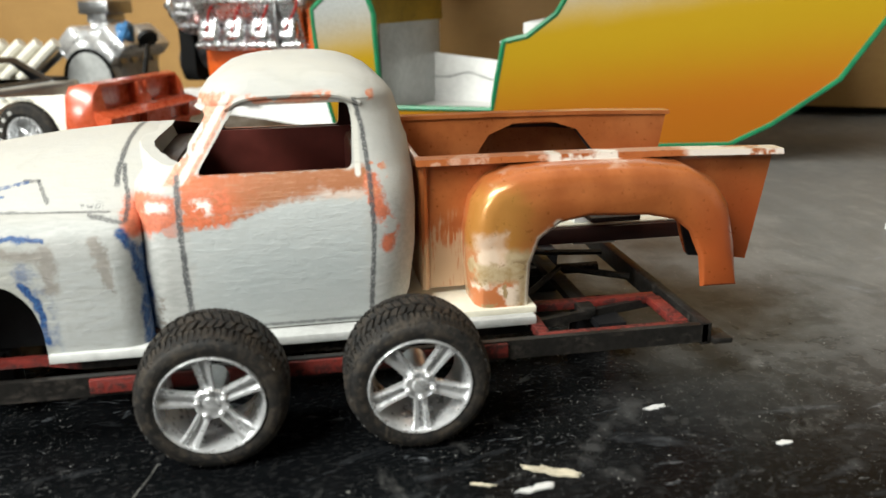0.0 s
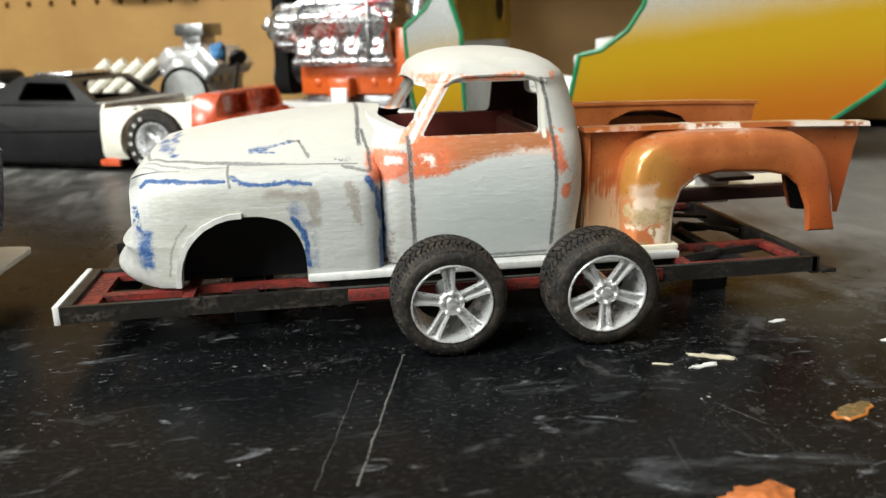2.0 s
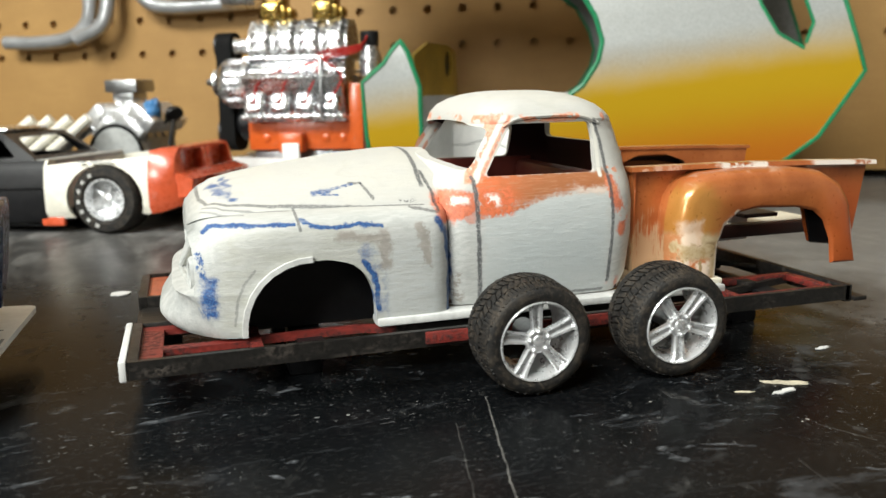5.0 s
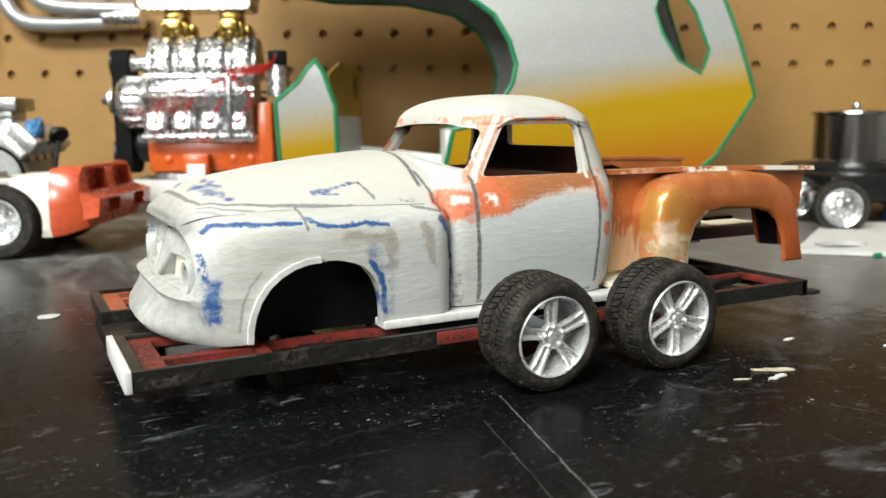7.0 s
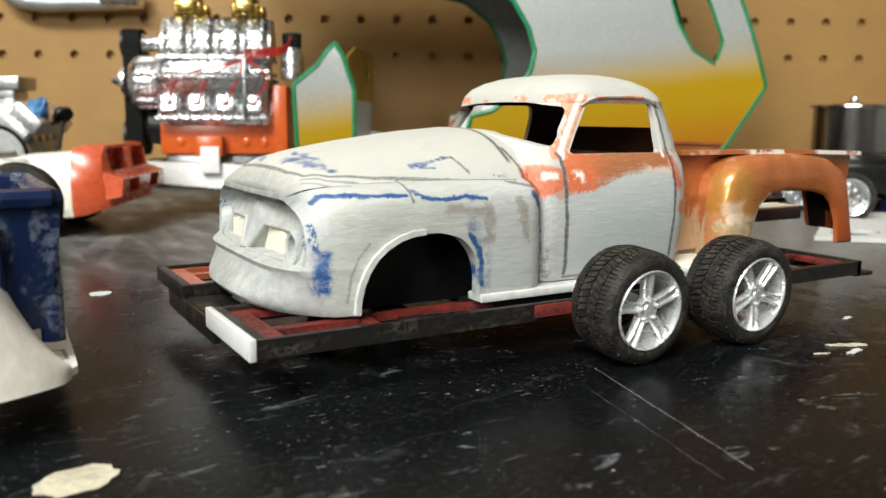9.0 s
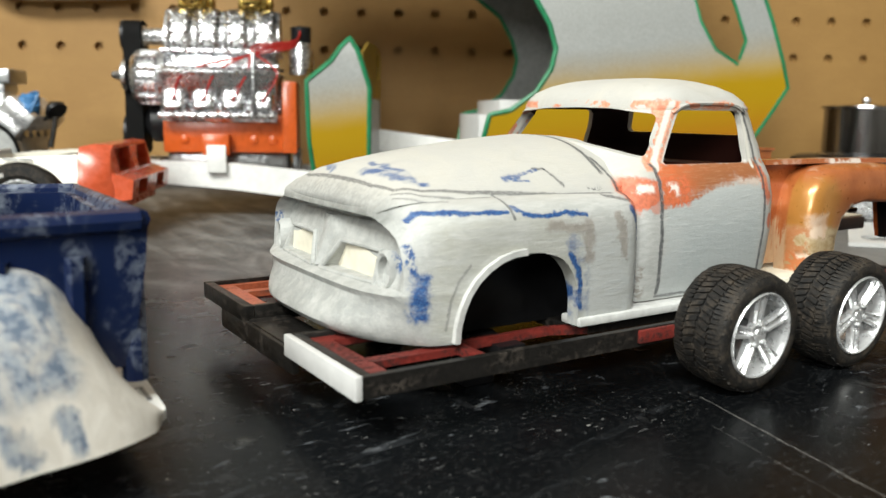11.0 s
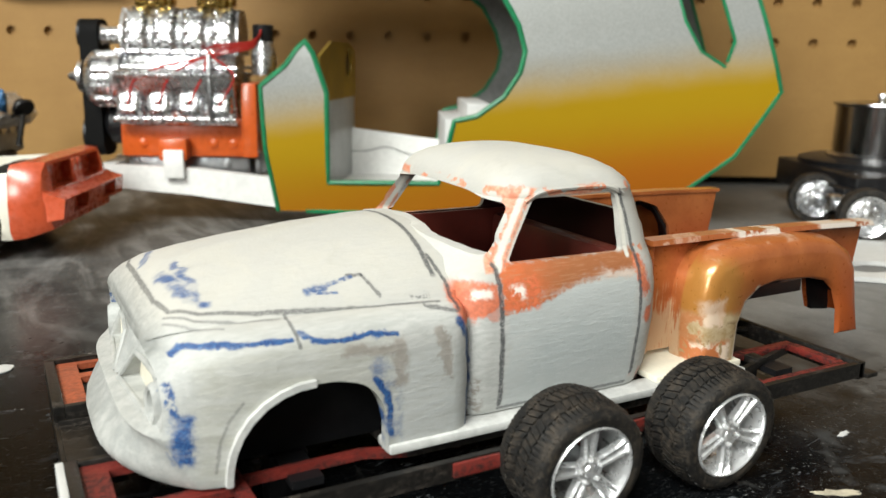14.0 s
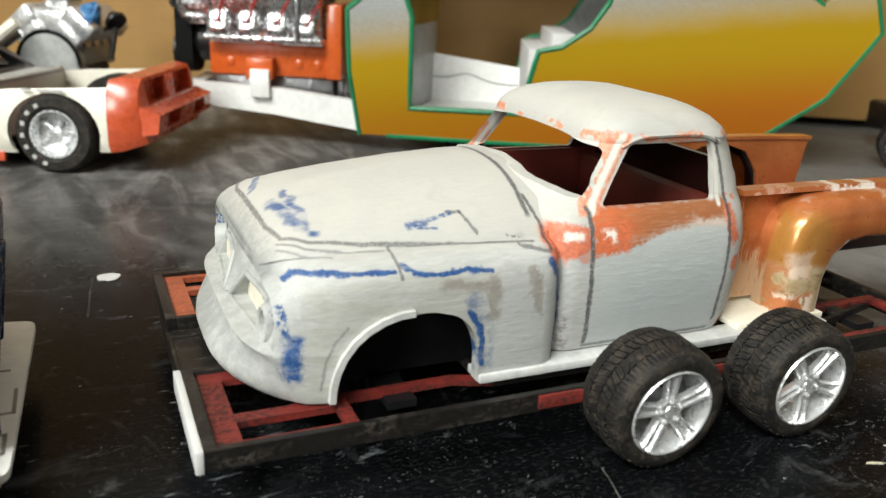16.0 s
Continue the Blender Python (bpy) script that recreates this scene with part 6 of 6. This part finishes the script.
def build_small_engine():
    root = thing("small_model_engine", pose(-0.100, 0.436, 0, 0, 0, WALL_TURN - 4), "silver model V8 engine with a dark air cleaner and blue leads", "model engine")
    part("stand", join(block(-0.020, 0.020, -0.012, 0.012, 0.0, 0.0300, 0.002), block(-0.025, 0.025, -0.018, 0.018, 0.0, 0.004, 0.001)), DARKGAP, root)
    bell = part("bell_housing", moved(lathe([(0.0178, 0.0), (0.0178, -0.0080), (0.0168, -0.0090), (0.0150, -0.0092), (0.0010, -0.0095)], 32), pose(0.0, -0.012, 0.0300)), SILVERP, root, "grey bell housing")
    arch = [(0.0186 * math.cos(radians(a)), -0.0205, 0.0300 + 0.0186 * math.sin(radians(a))) for a in range(0, 181, 12)]
    part("bell_gasket", tube(arch, 0.0011, 8), BELT, bell, "black gasket")
    part("block_casting", block(-0.0170, 0.0170, -0.0120, 0.0260, 0.0280, 0.0470, 0.002), SILVERP, root)
    for s in (-1, 1):
        tl = pose(s * 0.0160, 0, 0.0520, 0, s * 42, 0)
        part("valve_cover", moved(block(-0.0098, 0.0098, -0.0180, 0.0270, -0.0040, 0.0070, 0.0026), tl), FOIL, root, "chrome valve cover")
        part("head_face", moved(block(-0.0080, 0.0080, -0.0190, 0.0260, -0.0110, -0.0035, 0.0015), tl), FOIL, root, "silver cylinder head")
        for k in range(4):
            part("exhaust_port", moved(lathe([(0.0034, 0.0), (0.0034, -0.0050), (0.0020, -0.0056)], 12), pose(s * 0.0190, -0.010 + 0.0100 * k, 0.0430, 0, 0, -s * 90)), STEEL, root)
    part("intake", join(block(-0.0140, 0.0140, -0.0160, 0.0220, 0.0460, 0.0610, 0.004, 3), block(-0.0065, 0.0065, -0.0070, 0.0090, 0.0600, 0.0660, 0.001)), FOIL, root)
    part("carburettor", block(-0.0075, 0.0075, -0.0080, 0.0100, 0.0640, 0.0700, 0.0012), STEEL, root)
    part("air_cleaner", block(-0.0115, 0.0115, -0.0100, 0.0130, 0.0695, 0.0775, 0.0010), STEEL, root, "dark square air cleaner")
    part("distributor", moved(lathe([(0.0050, 0.0), (0.0055, 0.0100), (0.0040, 0.0120)], 16), pose(0.0210, -0.0080, 0.0520, 90, 0, 0)), BLUEPART, root, "blue distributor cap")
    part("pulley", moved(lathe([(0.0060, 0.0), (0.0062, 0.0020), (0.0030, 0.0060)], 20), pose(0.0340, -0.004, 0.0540, 40, 0, 60)), SATIN, root)
    part("pump_arm", tube([(0.0250, -0.004, 0.0500), (0.0330, -0.004, 0.0510), (0.0300, -0.006, 0.0340)], 0.0016, 8), BLACK, root)
    for k in range(4):
        path = smooth_path([(0.0210, -0.0080, 0.0640), (0.0280, -0.0140, 0.0640 - 0.002 * k), (0.0230 - 0.003 * k, -0.0160, 0.0520 + 0.001 * k), (0.0150 - 0.004 * k, -0.0150, 0.0480)], 6)
        part("ignition_lead", tube(path, 0.0008, 6), BLUEPART, root, "blue ignition lead")
    return root


def build_pipes():
    """White header pipes lying in a sloped stack."""
    root = thing("header_pipes", pose(-0.155, 0.430, 0, 0, 0, WALL_TURN), "stack of white model exhaust pipes leaning behind the car", "exhaust pipes")
    part("pipe_base", block(-0.030, 0.030, -0.010, 0.012, 0.0, 0.0330, 0.002), DARKGAP, root)
    for i in range(4):
        x = -0.026 + 0.0125 * i
        path = [(x, -0.010, 0.0330), (x + 0.0090, -0.009, 0.0400), (x + 0.0210, -0.007, 0.0500), (x + 0.0260, -0.006, 0.0540)]
        part("pipe", tube(smooth_path(path, 4), 0.0034, 10), IVORY, root, "ivory painted pipe")
        part("pipe_shade", tube([(x + 0.005, -0.004, 0.0330), (x + 0.0250, -0.001, 0.0480)], 0.0022, 8), STEEL, root)
    return root


def build_far_shell():
    root = thing("chrome_part_tray", pose(-0.230, 0.400, 0, 0, 0, WALL_TURN), "black model part with chrome trim at the back of the bench", "model part")
    part("tray_body", block(-0.045, 0.035, -0.02, 0.02, 0.0, 0.0400, 0.006), SATIN, root)
    part("trim", tube(smooth_path([(-0.045, -0.016, 0.042), (-0.020, -0.018, 0.0490), (0.010, -0.018, 0.0500), (0.034, -0.014, 0.0410)]), 0.0022, 8), STEEL, root)
    part("hump", block(-0.030, 0.026, -0.012, 0.012, 0.0390, 0.0520, 0.005), SATIN, root)
    return root


# ---------------------------------------------------------------- the cart with the metal can
CART = pose(0.3125, 0.1649, 0, 0, 0, -27)


def build_cart():
    root = thing("can_cart", CART, "black model cart on chrome wheels", "model cart")
    part("cart_body", block(-0.004, 0.080, 0.004, 0.105, 0.0120, 0.0282, 0.002), SATIN, root)
    part("turntable", moved(lathe([(0.0440, 0.0), (0.0440, 0.0035), (0.0400, 0.0048)], 48), pose(0.041, 0.068, 0.0275, 90, 0, 0)), SATIN, root, "round black turntable plate")
    for x, y in ((-0.0146, -0.032), (-0.0146, 0.025), (0.0800, 0.085)):
        R = 0.0136
        m = pose(x, y, R, 0, 0, -14)
        ty = part("wheel", moved(lathe([(0.0100, 0.0), (0.0110, -0.0012), (0.0135, -0.0010), (R, 0.0010), (R, 0.0080), (0.0130, 0.0095), (0.0100, 0.0095)], 36, closed=False), m), RUBBER, root, "black rubber tyre")
        part("rim", moved(lathe([(0.0102, 0.0), (0.0102, -0.0010), (0.0094, -0.0006), (0.0088, 0.0018), (0.0066, 0.0010), (0.0060, 0.0020), (0.0034, 0.0016), (0.0030, -0.0008), (0.0004, -0.0012)], 28, closed=False), m), CHROME, ty, "chrome rim")
        for k in range(8):
            part("lug_nut", moved(block(-0.0008, 0.0008, 0.0004, 0.0022, 0.0042, 0.0058, 0.0003), m @ pose(0, 0, 0, 0, 45 * k, 0)), CHROME, ty)
    part("axle", tube([(-0.0130, -0.026, 0.0136), (-0.0130, 0.030, 0.0136)], 0.0028, 10), CHROME, root, "chrome axle between the wheels")
    part("axle_block", block(-0.0180, -0.0060, 0.0000, 0.0110, 0.0110, 0.0190, 0.001), CHROME, root, "chrome axle housing")
    part("axle", tube([(0.020, 0.090, 0.0136), (0.082, 0.090, 0.0136)], 0.0020, 8), CHROME, root)
    part("hanger", block(-0.010, 0.002, 0.004, 0.030, 0.0120, 0.0220, 0.001), SATIN, root)
    can = thing("metal_can", CART @ pose(0.041, 0.0704, 0.0323), "dark polished metal can with a lid and knob", "metal can")
    part("can_body", moved(lathe([(0.0275, 0.0), (0.0275, 0.0010), (0.0245, 0.0025), (0.0245, 0.0305), (0.0240, 0.0310)], 48), pose(0, 0, 0, 90, 0, 0)), TIN, can)
    part("lid", moved(lathe([(0.0262, 0.0302), (0.0265, 0.0310), (0.0262, 0.0320), (0.0120, 0.0332), (0.0030, 0.0335)], 48), pose(0, 0, 0, 90, 0, 0)), TIN, can, "thin metal lid")
    part("lid_knob", moved(lathe([(0.0018, 0.0330), (0.0018, 0.0345), (0.0030, 0.0356), (0.0026, 0.0372), (0.0010, 0.0378)], 20), pose(0, 0, 0, 90, 0, 0)), CHROME, can, "chrome knob")
    return root


def build_card():
    base = [(0.206, 0.106), (0.300, 0.165), (0.395, 0.115), (0.262, 0.052)]
    pl = prism(base, "z", 0.0004, 0.0024)
    hole = prism(ellipse(0.236, 0.106, 0.014, 0.009, 28), "z", -0.01, 0.02)
    ob = mesh_object("card_sheet", carve(pl, [hole, prism([(0.300, 0.100), (0.330, 0.118), (0.352, 0.105), (0.322, 0.088)], "z", -0.01, 0.02)]), PAPER)
    tagged(ob, "white card sheet with cut-out holes on the bench", "card sheet")
    part_ob = thing("blue_block", pose(0.368, 0.160, 0.0, 0, 0, -25), "small bright blue plastic part on the bench", "plastic part")
    part("block_base", block(-0.012, 0.012, -0.008, 0.008, 0.0, 0.0080, 0.001), BLUEB, part_ob)
    for k in range(4):
        part("block_rib", block(-0.012 + 0.0065 * k, -0.0085 + 0.0065 * k, -0.0088, -0.0070, 0.0, 0.0170, 0.0006), BLUEB, part_ob)


BLUEB = simple("bright_blue_plastic", (0.015, 0.07, 0.45), 0.35)


# ---------------------------------------------------------------- the blue body in the foreground
def build_blue_body():
    root = thing("blue_model_body", pose(-0.0005, 0.0003, 0), "dark blue plastic model truck body smeared with pale filler", "model body")
    rings = []
    for z, g in ((0.0175, 0.0), (0.0240, 0.0012), (0.0340, 0.0025), (0.0402, 0.0030)):
        rings.append([Vector(p) for p in ((-0.1165 + g, 0.0260 - g, z), (-0.1165 + g, 0.0800, z), (-0.2200, 0.1050, z), (-0.2200, 0.0200 - g, z))])
    outer = loft(rings)
    hollow = loft([[Vector(p) for p in ((-0.1195 + g, 0.0290 - g, z), (-0.1195 + g, 0.0770, z), (-0.2170, 0.1010, z), (-0.2170, 0.0235 - g, z))] for z, g in ((0.0270, 0.0015), (0.0600, 0.0030))])
    part("body_box", carve(outer, [hollow]), BLUE, root)
    rim = [(-0.1148, 0.0232, 0.0408), (-0.1148, 0.0805, 0.0400), (-0.2200, 0.1060, 0.0400), (-0.2200, 0.0165, 0.0408), (-0.1148, 0.0232, 0.0408)]
    part("rim_bead", tube(rim, 0.0018, 8), BLUE, root)
    for y in (0.034, 0.044, 0.054, 0.066):
        part("side_rib", loft([[Vector((-0.1166 + g + d, y + w, z)) for d, w in ((0.0, -0.0018), (0.0014, -0.0009), (0.0014, 0.0009), (0.0, 0.0018))] for z, g in ((0.0155, 0.0), (0.0360, 0.0026))]), BLUE, root)
    for x in (-0.1240, -0.1340):
        part("front_rib", loft([[Vector((x + w, 0.0250 - g - d, z)) for d, w in ((0.0, -0.0016), (0.0013, -0.0008), (0.0013, 0.0008), (0.0, 0.0016))] for z, g in ((0.0170, 0.0), (0.0360, 0.0026))]), BLUE, root)
    part("corner_post", moved(lathe([(0.0020, 0.0), (0.0020, 0.0200)], 10), pose(-0.1155, 0.0270, 0.0150, 90, 0, 0)), BLUE, root)
    plate = prism(round_poly([(-0.1225, 0.0190), (-0.1125, 0.0190), (-0.1100, 0.0830), (-0.1215, 0.0850)], 0.003), "z", 0.0100, 0.0114)
    step = part("side_plate", plate, WHITE, root, "white styrene side plate with pencilled marks")
    for x0, x1, y0, y1 in ((-0.1185, -0.1178, 0.040, 0.050), (-0.1130, -0.1123, 0.040, 0.050), (-0.1185, -0.1123, 0.040, 0.0407), (-0.1180, -0.1173, 0.026, 0.033), (-0.1140, -0.1133, 0.026, 0.033), (-0.1180, -0.1133, 0.0323, 0.033), (-0.1180, -0.1133, 0.026, 0.0267), (-0.1165, -0.1140, 0.058, 0.0588)):
        part("pencil_mark", block(x0, x1, y0, y1, 0.0113, 0.01145), GREYIN, step)
    part("plate_web", block(-0.1235, -0.1195, 0.0280, 0.0780, 0.0108, 0.0190, 0.0004), BLUE, root)
    part("raised_deck", block(-0.2180, -0.1330, 0.0420, 0.0760, 0.0270, 0.0445, 0.0020), BLUE, root)
    part("inner_support", block(-0.2050, -0.1350, 0.0400, 0.0750, 0.0, 0.0272, 0.001), SATIN, root)
    # swept fender coated with filler, reaching down to the bench
    top = [Vector(p) for p in ((-0.1136, 0.0208, 0.0101), (-0.1166, 0.0235, 0.0138), (-0.1204, 0.0238, 0.0205), (-0.1240, 0.0238, 0.0280), (-0.1285, 0.0238, 0.0345), (-0.1346, 0.0235, 0.0364), (-0.1500, 0.0215, 0.0355), (-0.1900, 0.0150, 0.0340))]
    low = [Vector(p) for p in ((-0.1137, 0.0190, 0.0098), (-0.1153, 0.0158, 0.0098), (-0.1195, 0.0125, 0.0100), (-0.1250, 0.0100, 0.0100), (-0.1310, 0.0080, 0.0102), (-0.1400, 0.0045, 0.0108), (-0.1550, 0.0000, 0.0130), (-0.1900, -0.0110, 0.0200))]
    a, b = smooth_path(top, 5), smooth_path(low, 5)
    bm = bmesh.new()
    grid = []
    for p, q in zip(a, b):
        row = []
        for k in range(13):
            t = k / 12
            r = p.lerp(q, t)
            r.z += 0.0022 * math.sin(math.pi * t)
            r.y -= 0.0016 * math.sin(math.pi * t)
            row.append(bm.verts.new(r))
        grid.append(row)
    for r0, r1 in zip(grid, grid[1:]):
        for k in range(12):
            bm.faces.new((r0[k], r0[k + 1], r1[k + 1], r1[k]))
    bmesh.ops.recalc_face_normals(bm, faces=bm.faces[:])
    bmesh.ops.solidify(bm, geom=bm.faces[:], thickness=0.0014)
    part("front_fender", bm, FILLER, root, "pale filler-coated swept fender", 50)
    return root


# ---------------------------------------------------------------- things on the wall and small scraps
def build_exhaust(name, pts_list, r, label):
    root = thing(name, BENCH @ pose(0, 0, -0.0014) @ Matrix.Diagonal((1.04, 1, 1.02, 1)), label, "exhaust header")
    for pts in pts_list:
        part("pipe", tube(smooth_path(pts, 7), r, 14), PIPEGREY, root)
    return root


PIPEGREY = make_chrome("grey_silver_pipe", (0.46, 0.47, 0.48), 0.28, 0.6)


def build_wall_headers():
    a = build_exhaust("wall_header", [[(-0.4000, -0.012, 0.1120), (-0.3700, -0.013, 0.1110), (-0.3400, -0.014, 0.1140), (-0.3230, -0.014, 0.1260), (-0.3190, -0.014, 0.1480), (-0.3200, -0.012, 0.1900)],
                                      [(-0.3300, -0.020, 0.1120), (-0.3080, -0.020, 0.1220), (-0.3010, -0.018, 0.1420), (-0.3020, -0.014, 0.1900)]], 0.0056, "grey plastic exhaust header hanging on the pegboard")
    part("hanger_hook", tube([(-0.3200, 0.004, 0.1850), (-0.3200, -0.022, 0.1850), (-0.3200, -0.024, 0.1920)], 0.0016, 6), STEEL, a)
    b = build_exhaust("wall_header", [[(-0.2830, -0.012, 0.1900), (-0.2800, -0.013, 0.1580), (-0.2700, -0.014, 0.1400), (-0.2500, -0.015, 0.1345), (-0.2100, -0.015, 0.1350), (-0.1800, -0.015, 0.1360)],
                                      [(-0.2600, -0.022, 0.1900), (-0.2560, -0.022, 0.1600), (-0.2400, -0.022, 0.1470), (-0.2000, -0.020, 0.1440), (-0.1820, -0.018, 0.1440)]], 0.0056, "silver exhaust header hanging on the pegboard")
    part("collector", tube([(-0.2050, -0.017, 0.1390), (-0.1780, -0.016, 0.1390)], [0.0075, 0.0085], 16), CHROME, b)
    part("hanger_hook", tube([(-0.2600, 0.004, 0.1850), (-0.2600, -0.028, 0.1850), (-0.2600, -0.030, 0.1920)], 0.0016, 6), STEEL, b)


def flat_blob(name, cx, cy, a, b, turn, mat, h, label, category, seed, rough=0.25):
    rnd = random.Random(seed)
    n = 22
    pts = []
    for k in range(n):
        t = 2 * math.pi * k / n
        q = 1 + rough * (rnd.random() - 0.5) * 2
        u, v = a * q * math.cos(t), b * q * math.sin(t)
        c, s = math.cos(radians(turn)), math.sin(radians(turn))
        pts.append((cx + u * c - v * s, cy + u * s + v * c))
    ob = mesh_object(name, prism(pts, "z", 0.0001, h), mat)
    return tagged(ob, label, category, "paint flakes on the bench" if category == "paint flake" else "")


SMEARB = simple("amber_glue", (0.115, 0.070, 0.022), 0.25, var=0.5, scale=700, coat=0.5)
SMEARRIM = simple("orange_glue_edge", (0.36, 0.12, 0.02), 0.4, var=0.5, scale=700)


def build_scraps():
    flat_blob("paint_flake", 0.0574, -0.0120, 0.0046, 0.0011, -25, FLAKE, 0.0004, "cream paint flake on the black bench", "paint flake", 3, 0.35)
    flat_blob("paint_flake", 0.0530, -0.0164, 0.0030, 0.0008, 12, PAPER, 0.0004, "white paint flake on the black bench", "paint flake", 5, 0.4)
    flat_blob("paint_flake", 0.0446, -0.0135, 0.0020, 0.0004, -20, FLAKE, 0.0003, "thin cream paint flake on the black bench", "paint flake", 8, 0.3)
    flat_blob("paint_flake", -0.0935, 0.1385, 0.0034, 0.0030, 0, PAPER, 0.0004, "small pale spot of dried paint", "paint flake", 11, 0.12)
    flat_blob("paint_flake", -0.1165, -0.0025, 0.0062, 0.0048, 18, FLAKE, 0.0003, "broad cream filler smear on the bench", "paint flake", 14, 0.12)
    flat_blob("paint_flake", 0.0830, 0.0060, 0.0022, 0.0007, 10, PAPER, 0.0003, "tiny white flake on the bench", "paint flake", 17, 0.3)
    flat_blob("paint_flake", 0.1000, -0.0110, 0.0016, 0.0007, 0, PAPER, 0.0003, "tiny white flake on the bench", "paint flake", 19, 0.3)
    smear = flat_blob("glue_drip", 0.0700, -0.0420, 0.0052, 0.0022, 25, SMEARB, 0.0003, "flat amber glue drip with an orange edge on the bench", "glue drip", 23, 0.2)
    base = [v.co.copy() for v in smear.data.vertices if v.co.z > 0.0002]
    mid = sum(base, Vector()) / len(base)
    base.sort(key=lambda p: math.atan2(p.y - mid.y, p.x - mid.x))
    part("orange_edge", tube([p + Vector((0, 0, -0.0001)) for p in base[:14]], 0.0003, 6), SMEARRIM, smear, "orange edge of the drip")
    root = thing("orange_scrap", pose(0.0374, -0.0672, 0), "small crumbled orange plastic scrap on the bench", "plastic scrap")
    bm = bmesh.new()
    bmesh.ops.create_icosphere(bm, subdivisions=3, radius=1.0)
    for v in bm.verts:
        k = 1 + 0.5 * noise.noise(v.co * 2.2) + 0.2 * noise.noise(v.co * 6)
        v.co = Vector((v.co.x * 0.0050 * k, v.co.y * 0.0036 * k, max(0.0, (v.co.z + 0.5) * 0.0014 * k)))
    part("crumb", bm, ORANGEBIT, root, "", 60)
    bit = thing("green_scrap", pose(0.2275, 0.0815, 0.0), "tiny green plastic chip on the bench", "plastic chip")
    part("chip", block(-0.0022, 0.0022, -0.0010, 0.0010, 0.0, 0.0022, 0.0005), GREEN, bit)


build_dragster()
build_big_engine()
build_race_car()
build_small_engine()
build_pipes()
build_far_shell()
build_cart()
build_card()
build_blue_body()
build_wall_headers()
build_scraps()
